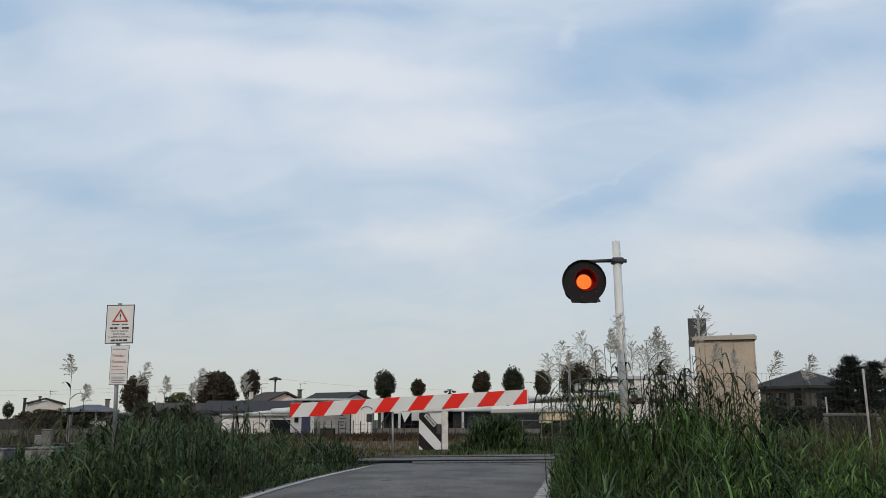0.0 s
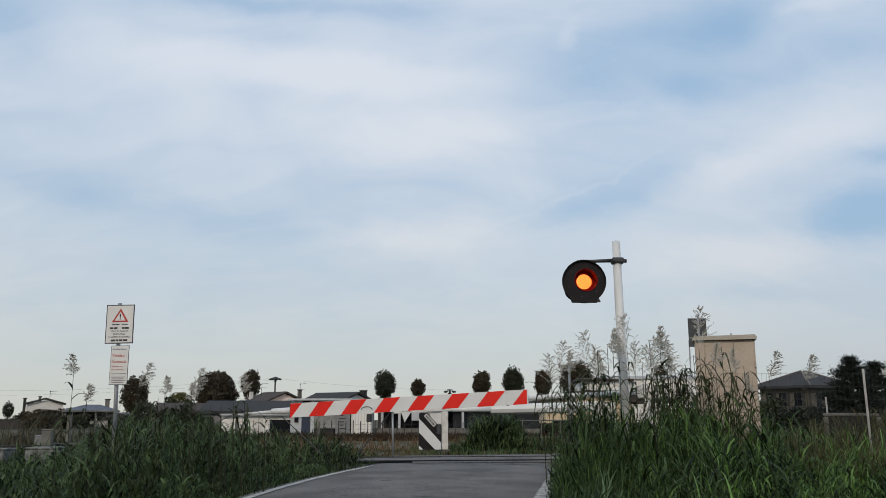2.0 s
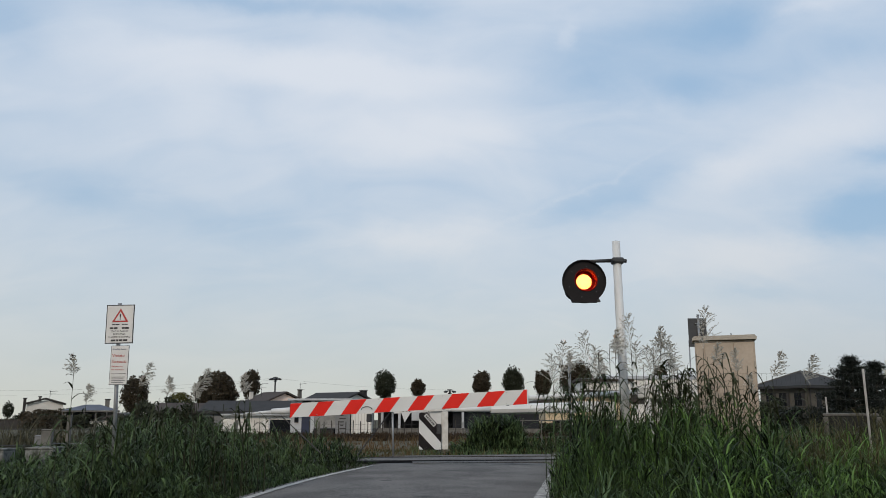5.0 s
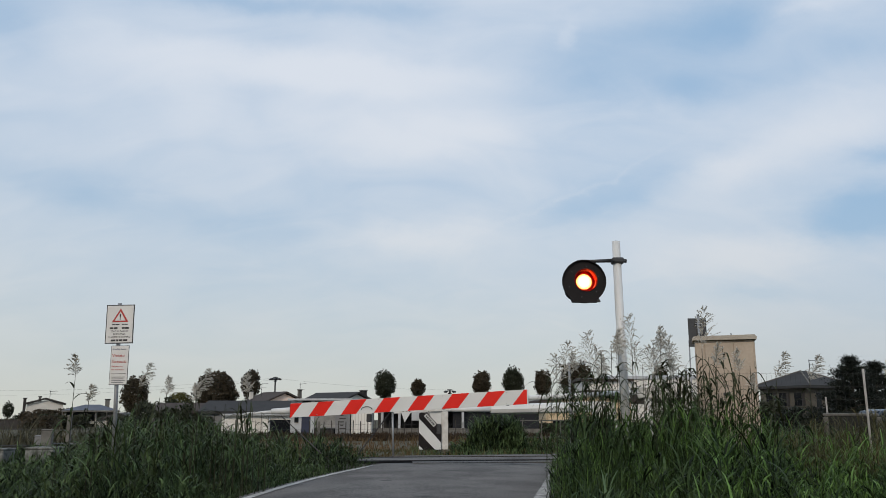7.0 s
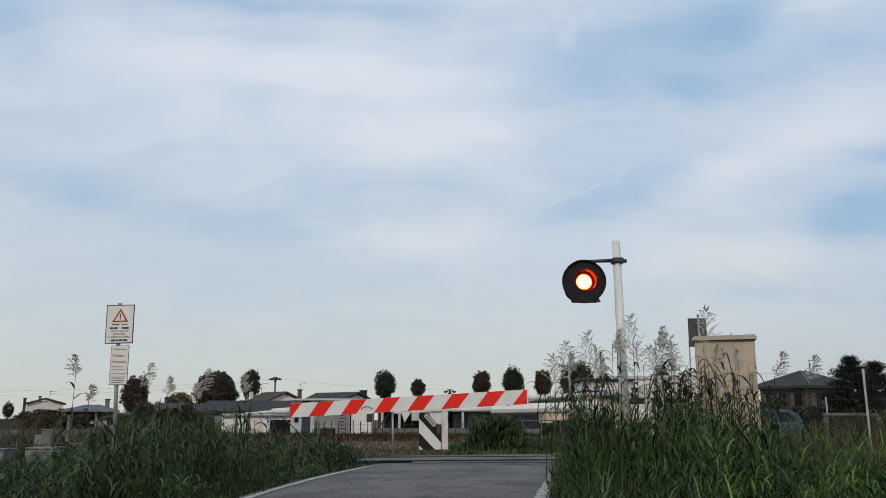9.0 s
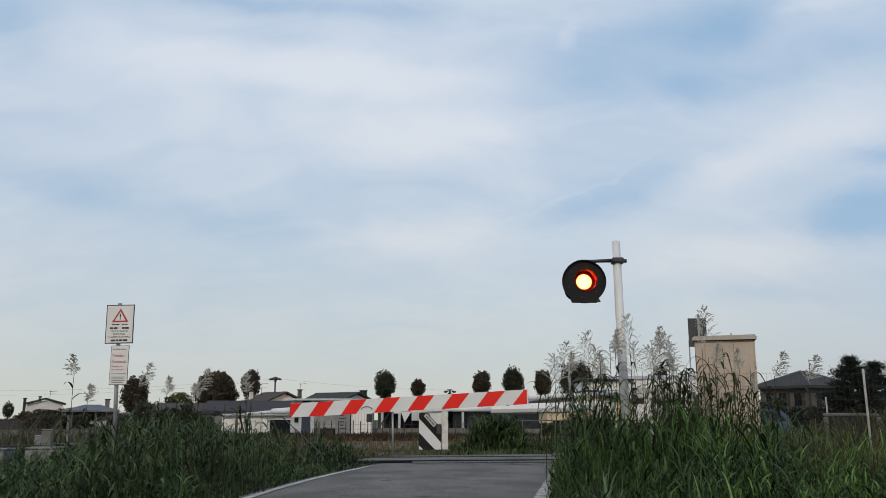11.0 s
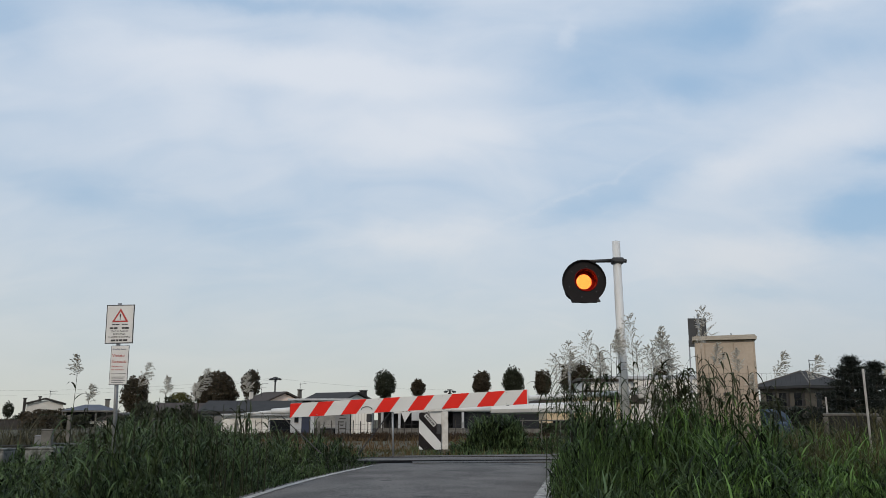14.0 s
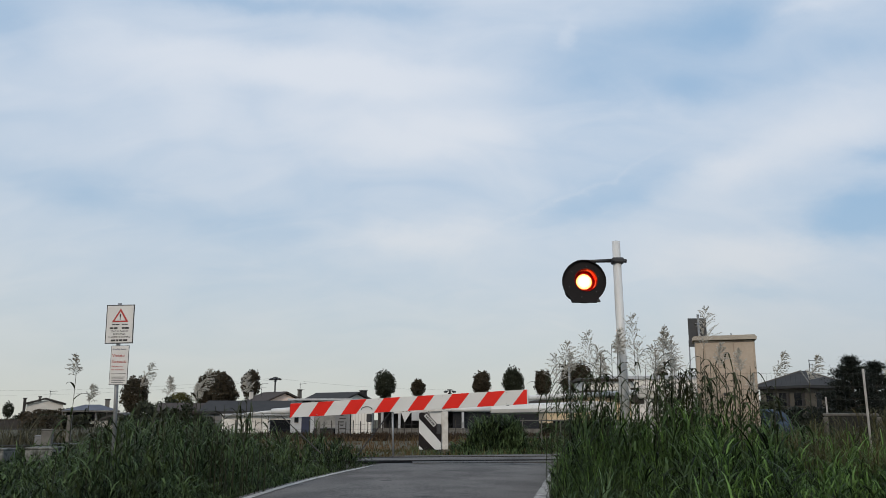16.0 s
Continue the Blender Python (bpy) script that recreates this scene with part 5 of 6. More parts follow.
def build_trees():
    k = 150 / 90
    g = -0.75
    rows = [(681, -6.5, 2.70, 5.51, 2.35, "leaf_dark"), (740, -2.8, 2.9, 4.63, 1.55, "leaf_brown"), (852, 4.34, 2.9, 5.57, 2.0, "leaf_brown"),
            (908, 7.87, 2.7, 5.89, 2.3, "leaf_dark"), (960, 11.2, 2.9, 5.70, 1.9, "leaf_brown"), (240, -34.4, 0.9, 5.07, 3.0, "leaf_brown"),
            (443, -21.6, 2.8, 5.64, 2.1, "leaf_brown")]
    for i, (_, x, lo, hi, w, mat) in enumerate(rows):
        lo, hi = 1.15 + (lo - 1.15) * k, 1.15 + (hi - 1.15) * k
        build_tree("clipped round-headed tree with dark autumn leaves", x * k, 150, g, lo - g - 0.3, w * k, hi - lo + 0.3, M[mat], 6400, 11 + i, 0.36, group="clipped trees behind the houses")
    # broad tree of several heads, seen through the weeds
    build_tree("broad dark tree behind the hall", 14.9 * k, 150, g, 4.4, 3.7 * k, 6.5, M["leaf_brown"], 7500, 31, 0.35)
    build_tree("broad brown tree beside the sheds", -25.4 * k, 150, g, 1.6, 4.3 * k, 7.6, M["leaf_brown"], 11000, 32, 0.24, 1.15)
    build_tree("small dark tree behind the hall", 45.0, 150, g, 4.6, 2.9, 4.2, M["leaf_dark"], 3600, 36, 0.4)
    build_tree("small dark tree behind the hall", 40.8, 150, g, 5.6, 2.5, 4.8, M["leaf_brown"], 3600, 37, 0.4)
    build_tree("olive-green bush tree beside the sheds", -29.4 * k, 150, g, 2.0, 2.6 * k, 3.4, M["leaf_olive"], 3600, 33, 0.3)
    build_tree("lone slim dark tree on the horizon", -80.8, 150, g, 0.6, 1.9, 3.0, M["leaf_dark"], 2200, 34, 0.35)
    # dark spreading conifers by the grey house
    build_conifer(26.5, 52, 5.25, 3.9, 40)
    build_conifer(29.7, 55, 5.1, 4.3, 41)


build_trees()


def build_hedges():
    rng = np.random.default_rng(50)
    for name, label, x0, x1, y, hi, mat in (("hedge", "dark overgrown hedge below the far houses", -62, -39.6, 84, 0.30, "scrub_grey"),
                                            ("hedge", "dark overgrown hedge before the sheds", -33.6, -24, 84, 0.8, "leaf_dark"),
                                            ("hedge", "dark hedge along the lane beside the grey house", 23.5, 42, 64, 1.6, "needle"),
                                            ("bushes", "dark bushes before the open porch", -45.5, -37.8, 86, 0.95, "leaf_dark"),
                                            ("hedge", "low dark hedge before the yellow house", 7.8, 17.5, 69, 0.10, "leaf_dark"),
                                            ("bushes", "dark bush between cabinet and grey house", 26.5, 29.4, 70, 2.6, "leaf_dark"),
                                            ("bushes", "dark bushes between the sheds", -38, -31, 101, 2.9, "leaf_dark"),
                                            ("bushes", "dark ragged bushes before the long shed", -31.8, -25.8, 83, 2.0, "leaf_dark"),
                                            ("bushes", "dark bushes beside the pale house", -55.5, -51, 120, 1.9, "leaf_dark"),
                                            ("bushes", "brown bramble under the gable of the pale house", -56.6, -51.6, 112, 1.75, "leaf_brown"),
                                            ("bushes", "brown bramble before the pale house", -39.5, -36.5, 76, 1.1, "leaf_brown")):
        n = int((x1 - x0) * 420)
        x = rng.uniform(x0, x1, n)
        top = hi * (0.72 + 0.55 * np.array([noise.noise(Vector((v * 0.6, y, 0))) + 0.6 * noise.noise(Vector((v * 1.9, y, 4))) for v in x]))
        p = np.stack([x, y + rng.uniform(-1, 1, n), -0.7 + (top + 0.7) * rng.uniform(0, 1, n) ** 0.7], 1)
        a, b = rng.normal(size=(n, 3)) * 0.11, rng.normal(size=(n, 3)) * 0.07
        v = np.stack([p - a, p + b, p + a, p - b], 1).reshape(-1, 3)
        tagged(new(name, from_arrays(name, v, np.arange(n)[:, None] * 4 + np.arange(4)[None, :], M[mat])), label, "hedge", kind="stuff")


build_hedges()

# ---- grass ----


def scatter(rng, n, x0, x1, y0, y1, tall_at):
    """Places and heights; tall_at gives 0 where nothing grows."""
    x, y = rng.uniform(x0, x1, n), rng.uniform(y0, y1, n)
    h = np.array([tall_at(a, b) for a, b in zip(x, y)])
    keep = h > 0.02
    x, y, h = x[keep], y[keep], h[keep]
    z = np.array([ground_height(b) - 0.02 for b in y])
    return np.stack([x, y, z], 1), h


def patchy(x, y, s=0.8):
    return 1 + 0.35 * noise.noise(Vector((x * s, y * s, 1.7)))


def left_tall(x, y):
    d = left_edge(min(y, 17.3)) - 0.12 - x
    cap = float(np.interp(x / y, [-0.56, -0.49, -0.44, -0.39, -0.30, -0.24, -0.16], [0.27, 0.30, 0.52, 0.90, 0.84, 0.66, 0.58]))
    return 0 if d < 0 else min(0.10 + 0.40 * d, cap) * patchy(x, y)


def right_tall(x, y):
    d = x - right_edge(min(y, 18)) - 0.08
    cap = float(np.interp(x / y, [0.1, 0.34, 0.40, 0.46, 0.55], [0.98, 0.96, 0.84, 0.54, 0.45]))
    if y > 10.1 and 0.21 < x / y < 0.37:
        cap += 0.10 if x / y > 0.27 else -0.18
    if y < 10.0 and x / y > 0.2:
        cap *= 0.74
    return 0 if d < 0 else min(0.38 + 1.3 * d, cap) * patchy(x, y)


def tufted(rng, n, x0, x1, y0, y1, tall_at, per=9, loose=0.09):
    """Blades that grow in tufts."""
    m = n // per
    cx, cy = rng.uniform(x0, x1, m), rng.uniform(y0, y1, m)
    grow = rng.uniform(0.55, 1.2, m)
    x = np.repeat(cx, per) + rng.normal(0, loose, m * per)
    y = np.repeat(cy, per) + rng.normal(0, loose, m * per)
    h = np.array([tall_at(a, b) for a, b in zip(x, y)]) * np.repeat(grow, per)
    keep = h > 0.04
    x, y, h = x[keep], y[keep], h[keep]
    z = np.array([ground_height(b) - 0.02 for b in y])
    return np.stack([x, y, z], 1), h


swards = []


def build_grass():
    rng = np.random.default_rng(7)
    for name, label, n, box, fn, mats, wide in (
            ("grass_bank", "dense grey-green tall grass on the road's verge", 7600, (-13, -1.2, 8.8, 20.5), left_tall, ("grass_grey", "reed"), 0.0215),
            ("grass_bank", "dense bright green tall grass on the road's verge", 10500, (0.9, 11, 7.8, 18.5), right_tall, ("grass", "grass_deep_and_shade"), 0.0175)):
        # front rows keep only the darker colour: self-shade of the bank, put in by material
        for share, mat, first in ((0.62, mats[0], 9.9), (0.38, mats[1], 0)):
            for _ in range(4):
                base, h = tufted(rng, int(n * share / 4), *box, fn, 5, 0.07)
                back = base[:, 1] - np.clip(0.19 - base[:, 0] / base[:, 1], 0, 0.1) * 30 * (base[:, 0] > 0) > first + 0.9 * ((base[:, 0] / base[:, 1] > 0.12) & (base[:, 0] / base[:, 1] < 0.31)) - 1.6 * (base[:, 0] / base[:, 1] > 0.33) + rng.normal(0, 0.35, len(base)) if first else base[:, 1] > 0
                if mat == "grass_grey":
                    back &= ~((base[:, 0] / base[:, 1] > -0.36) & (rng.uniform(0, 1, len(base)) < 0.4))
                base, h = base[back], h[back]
                me = leafy_grass(name, base, h * rng.uniform(0.75, 1.15, len(base)), wide * (1.3 if mat == 'grass_deep_and_shade' else 1.1), 7, M[mat], rng)
                swards.append(tagged(new(name, me), label, "grass", kind="stuff"))
    for label, n, box, fn, mat in (
            ("long upright grass blades on the road's verge", 2800, (-9, -1.4, 9.4, 15), left_tall, "grass_grey"),
            ("long upright green grass blades on the road's verge", 4600, (1.0, 8.5, 9.6, 14), right_tall, "grass"),
            # shade at the foot of the verge, put into these blades' colour
            ("long grass blades at the road's edge, shade put into their colour", 1300, (1.0, 4.5, 8.8, 11), right_tall, "grass_deep_and_shade")):
        base, h = tufted(rng, n, *box, fn, 4, 0.06)
        k = len(base)
        me = grass_mesh("grass_bank", base, h * rng.uniform(0.8, 1.25, k), rng.uniform(0.008, 0.014, k), rng.uniform(0.1, 0.55, k), rng.uniform(0, 0.55, k), M[mat], rng, 7)
        swards.append(tagged(new("grass_bank", me), label, "grass", kind="stuff"))
    for label, n, box, fn, mat in (
            ("broad arching blue-green blades at the foot of the verge", 900, (1.0, 3.6, 8.6, 10.1), lambda x, y: 0.68 * right_tall(x, y), "grass_blue"),
            ("broad arching dull green blades on the road's verge", 1100, (-7.5, -1.6, 9.3, 13.5), left_tall, "grass_blue")):
        base, h = tufted(rng, n, *box, fn, 4, 0.07)
        k = len(base)
        me = grass_mesh("grass_bank", base, h * rng.uniform(0.8, 1.3, k), rng.uniform(0.018, 0.032, k), rng.uniform(0.3, 0.8, k), rng.uniform(0.2, 0.9, k), M[mat], rng, 8)
        swards.append(tagged(new("grass_bank", me), label, "grass", kind="stuff"))
    for label, n, box, fn, mat in (
            # deep-coloured turf below the tall grass: shade at the roots painted in
            ("short green turf along the road's edge", 16000, (-9, -1.3, 9.5, 17.6), lambda x, y: 0.22 * patchy(x, y, 1.5) if x < left_edge(min(y, 17.3)) - 0.02 else 0, "grass_deep_and_shade"),
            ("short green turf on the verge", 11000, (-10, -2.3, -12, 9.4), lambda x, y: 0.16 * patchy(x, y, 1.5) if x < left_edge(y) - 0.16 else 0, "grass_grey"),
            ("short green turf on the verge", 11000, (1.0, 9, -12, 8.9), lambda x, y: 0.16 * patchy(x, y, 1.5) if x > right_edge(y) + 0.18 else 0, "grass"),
            ("short green turf along the road's edge", 12000, (1.0, 9, 9.0, 17.6), lambda x, y: 0.25 * patchy(x, y, 1.5) if x > right_edge(min(y, 18)) + 0.05 else 0, "grass_deep_and_shade")):
        base, h = scatter(rng, n, *box, fn)
        k = len(base)
        me = grass_mesh("turf", base, h * rng.uniform(0.4, 1.4, k), rng.uniform(0.006, 0.013, k), rng.uniform(0.2, 1.0, k), rng.uniform(0, 0.6, k), M[mat], rng)
        tagged(new("turf", me), label, "grass", kind="stuff")
    for x0, x1, mat in ((-12, -2.8, "grass_grey"), (1.5, 11, "grass")):
        base, h = tufted(rng, 2600, x0, x1, -14, 8.4, lambda x, y: 0.5 * patchy(x, y), 5, 0.07)
        me = leafy_grass("grass_bank", base, h * rng.uniform(0.75, 1.15, len(base)), 0.015, 6, M[mat], rng)
        tagged(new("grass_bank", me), "knee-high green grass on the road's verge", "grass", kind="stuff")
    # the brown field beyond the track and weeds before the kiosks
    field = lambda x, y: 0 if abs(x - 2.5) < 0.2 else (0.16 if y < 46 else 0.38) * patchy(x, y, 0.3)
    base, h = scatter(rng, 16000, -40, 40, 24, 52, field)
    k = len(base)
    me = grass_mesh("field_grass", base, h * rng.uniform(0.6, 1.3, k), rng.uniform(0.03, 0.06, k), rng.uniform(0.1, 0.7, k), rng.uniform(0, 0.4, k), M["dry"], rng, 4)
    tagged(new("field_grass", me), "dry brown grass of the field", "grass", kind="stuff")
    base, h = scatter(rng, 9000, -24, 10, 50, 58.5, lambda x, y: 0.42 * patchy(x, y, 0.4))
    k = len(base)
    me = grass_mesh("weeds", base, h * rng.uniform(0.6, 1.2, k), rng.uniform(0.05, 0.09, k), rng.uniform(0.1, 0.5, k), rng.uniform(0, 0.3, k), M["rusty_weed"], rng, 4)
    tagged(new("weeds", me), "rust-brown weeds before the kiosks", "weeds", kind="stuff")
    apron = lambda x: float(np.interp(x, [-30, -1.4, 0.6, 2.75, 6, 9], [20.2, 19.9, 20.15, 21.25, 24.4, 26]))
    base, h = scatter(rng, 17000, -14, 10, 19.9, 26.0, lambda x, y: 0 if y < apron(x) else (0.2 if x > -1.0 else 0.09) * patchy(x, y, 1.2))
    k = len(base)
    dry = (base[:, 0] + 0.25 * base[:, 1] < 4.9 + rng.normal(0, 0.5, k)) | (rng.uniform(0, 1, k) < 0.2)
    for pick, mat, label in ((dry, "dry_dark", "short withered grass beside the track"), (~dry, "grass_grey", "short dull green grass beside the track")):
        m = int(pick.sum())
        me = grass_mesh("trackside_grass", base[pick], h[pick] * rng.uniform(0.5, 1.3, m), rng.uniform(0.012, 0.025, m), rng.uniform(0.2, 0.7, m), rng.uniform(0, 0.4, m), M[mat], rng)
        tagged(new("trackside_grass", me), label, "grass", kind="stuff")
    base, h = scatter(rng, 5000, 6, 20, 16.5, 19.3, lambda x, y: 0.75 * patchy(x, y))
    k = len(base)
    me = grass_mesh("weeds", base, h * rng.uniform(0.5, 1.2, k), rng.uniform(0.012, 0.022, k), rng.uniform(0.1, 0.7, k), rng.uniform(0, 0.4, k), M["rusty_weed"], rng)
    tagged(new("weeds", me), "brown withered weeds beside the track", "weeds", kind="stuff")
    for label, n, box, fn, mat, wide in (
            ("dark tangled scrub beyond the track", 9000, (-34, -6.5, 23.5, 31), lambda x, y: 0.85 * patchy(x, y, 0.5) if x < -7.5 - 0.1 * y + 2 else 0.3, "scrub_grey", 0.035),
            ("dark brown scrub between fence and lane", 15000, (5.0, 16, 11.2, 24), lambda x, y: min(0.9, 0.35 + 0.28 * (y - 11.2)) * (0.6 if x / y < 0.45 else 1) * patchy(x, y, 0.6) if x > 5.4 or y > 14.2 else 0, "rusty_dark", 0.017),
            ("dark scrub along the lane", 5000, (5, 30, 24, 27.4), lambda x, y: 0.7 * patchy(x, y, 0.5), "reed", 0.03)):
        base, h = tufted(rng, n, *box, fn)
        k = len(base)
        me = grass_mesh("scrub", base, h * rng.uniform(0.5, 1.3, k), wide * rng.uniform(0.6, 1.4, k), rng.uniform(0.1, 0.9, k), rng.uniform(0, 0.5, k), M[mat], rng, 5)
        tagged(new("scrub", me), label, "scrub", kind="stuff")
    base, h = tufted(rng, 2400, 5.0, 10.5, 12.6, 16.2, lambda x, y: (0.62 + 0.09 * (y - 12.6)) * (0.6 if x / y < 0.45 else 1) * patchy(x, y, 0.9) if x > 5.45 or y > 14.3 else 0, 4, 0.08)
    me = leafy_grass("weeds", base, h * rng.uniform(0.6, 1.25, len(base)), 0.014, 8, M["rusty_dark"], rng)
    tagged(new("weeds", me), "brown withered weeds along the wire fence", "weeds", kind="stuff")
    base, h = tufted(rng, 2000, 4.6, 10.5, 11.0, 14.2, lambda x, y: (0.5 + 0.09 * (y - 11.6)) * (0.6 if x / y < 0.45 else 1) * patchy(x, y, 0.9) if x > 5.45 or y > 14.3 else 0, 4, 0.08)
    me = leafy_grass("weeds", base, h * rng.uniform(0.6, 1.25, len(base)), 0.013, 8, M["grass"], rng)
    tagged(new("weeds", me), "fresh green weeds along the wire fence", "weeds", kind="stuff")
    base, h = tufted(rng, 420, 4.7, 6.3, 11.0, 12.8, lambda x, y: 0.70 * patchy(x, y, 1.1), 4, 0.12)
    me = leafy_grass("weeds", base, h * rng.uniform(0.6, 1.2, len(base)), 0.010, 8, M["rusty_dark"], rng)
    tagged(new("weeds", me), "thin brown withered weeds between the grass", "weeds", kind="stuff")
    # leafy clump before the barrier's drive
    base, h = tufted(rng, 44, 1.85, 2.45, 11.2, 12.2, lambda x, y: 1.16 * patchy(x, y, 1.3), 4, 0.08)
    me = leafy_grass("weeds", base, h * rng.uniform(0.75, 1.12, len(base)), 0.020, 9, M["grass_grey"], rng)
    tagged(new("weeds", me), "tall leafy dull green weeds beside the signal post", "weeds", kind="stuff")
    # drooping clump beyond the track, and lower green weeds that run on from it
    base, h = scatter(rng, 250, 0.7, 2.4, 22.9, 24.2, lambda x, y: 1.08 * (1 - abs((x - 1.55) / 0.88) ** 3.5) ** 0.5 if abs(x - 1.55) < 0.85 else 0)
    me = leafy_grass("reed_clump", base, h * rng.uniform(0.7, 1.05, len(base)), 0.034, 9, M["grass_grey"], rng)
    tagged(new("reed_clump", me), "drooping green reed clump beyond the track", "reeds", kind="stuff")
    base, h = scatter(rng, 420, 0.2, 4.2, 22.6, 24.6, lambda x, y: (0.30 if x < 0.8 else 0.48) * patchy(x, y, 1.3))
    me = leafy_grass("weeds", base, h * rng.uniform(0.6, 1.15, len(base)), 0.026, 7, M["grass_grey"], rng)
    tagged(new("weeds", me), "low green weeds beside the reed clump", "weeds", kind="stuff")


build_grass()


def leaf_blade(length, width, arch, rng):
    """One long arching leaf from the origin towards +x, with a fold."""
    bm = bmesh.new()
    rows = []
    n = 8
    for i in range(n + 1):
        t = i / n
        x = length * (0.75 * t)
        z = length * (0.75 * t - arch * t * t)
        w = width * np.interp(t, [0, 0.2, 0.6, 1], [0.45, 1, 0.7, 0.03]) / 2
        rows.append([bm.verts.new((x, -w, z + w * 0.3)), bm.verts.new((x, 0, z)), bm.verts.new((x, w, z + w * 0.3))])
    for p, q in zip(rows, rows[1:]):
        bm.faces.new((p[0], p[1], q[1], q[0]))
        bm.faces.new((p[1], p[2], q[2], q[1]))
    return bm


def panicle_mesh(length, rng, spread=0.4):
    """A loose seed head: whorls of thin rising branches, bare below, with spikelets towards their drooping ends."""
    bm = bmesh.new()
    rod((0, 0, 0), (0.04 * length, 0, length * 0.93), 0.0035, 0.0012, 4, bm)
    for i in range(11):
        t = i / 11
        start = Vector((0.04 * length * t, 0, length * 0.86 * t))
        for _ in range(4):
            a = rng.uniform(0, 6.28)
            reach = length * (0.10 + spread * (1 - t) ** 0.8) * rng.uniform(0.65, 1.15)
            out = Vector((math.cos(a) * 0.62 + 0.2, math.sin(a) * 0.62, 0))
            rise, sag = rng.uniform(0.75, 1.15), rng.uniform(0.2, 0.75)
            last = start
            for k in range(1, 6):
                u = k / 5
                p = start + out * reach * u + Vector((0, 0, reach * (rise * u - sag * u * u)))
                rod(last, p, 0.0012, 0.0009, 3, bm)
                if k > 1:
                    for _ in range(5):
                        side = Vector(rng.normal(0, 1, 3)).normalized()
                        d = ((p - last).normalized() + side * 0.55).normalized() * rng.uniform(0.009, 0.016)
                        q = last.lerp(p, rng.uniform(0, 1)) + side * 0.008
                        w = d.cross(side).normalized() * 0.0042
                        bm.faces.new([bm.verts.new(q - d), bm.verts.new(q + w), bm.verts.new(q + d), bm.verts.new(q - w)])
                last = p
    return bm


def build_stalk_kind(tall, head, seed, spread, leaves=7, tilt=5.0, low=0.50):
    rng = np.random.default_rng(seed)
    root = thing("seeding_grass_stalk", "tall grass stalk with a feathery seed head and arching leaves", "grass stalk", pose(0, -60, 0), "tall seeding grass on the verges")
    part("stem", rod((0, 0, 0), (0, 0, tall), 0.0075, 0.0035, 6), M["stem"], root)
    for i in range(leaves):
        z = tall * (low + (0.98 - low) * i / leaves)
        leaf = part("leaf", leaf_blade(rng.uniform(0.34, 0.68), rng.uniform(0.022, 0.040), rng.uniform(0.6, 1.5), rng), M["grass_deep_and_shade" if i < leaves * 0.45 else "reed_stalk"], root)
        leaf.matrix_basis = pose(0, 0, z, 0, 0, float(rng.uniform(0, 360)))
    if head:
        seed_head = part("seed_head", panicle_mesh(head, rng, spread), M["seed"], root, "feathery pale seed head")
        seed_head.matrix_basis = pose(0, 0, tall - 0.02, 0, tilt, 0)
    return root


def build_weed_kind(tall, seed):
    """A leafy weed: an upright stem that bears short broad leaves, crowded towards its top."""
    rng = np.random.default_rng(seed)
    root = thing("leafy_weed", "dark tall weed with crowded broad leaves", "weed", pose(0, -60, 0), "leafy weeds before the cabinet")
    part("stem", rod((0, 0, 0), (0.02, 0, tall), 0.008, 0.004, 6), M["stem"], root)
    for i in range(20):
        z = tall * (1 - 0.5 * float(rng.uniform(0, 1)) ** 1.6)
        leaf = part("leaf", leaf_blade(rng.uniform(0.10, 0.24), rng.uniform(0.035, 0.06), rng.uniform(0.3, 1.4), rng), M["reed_stalk" if i % 3 else "grass_deep_and_shade"], root)
        leaf.matrix_basis = pose(0, 0, z, 0, 0, float(rng.uniform(0, 360)))
    return root


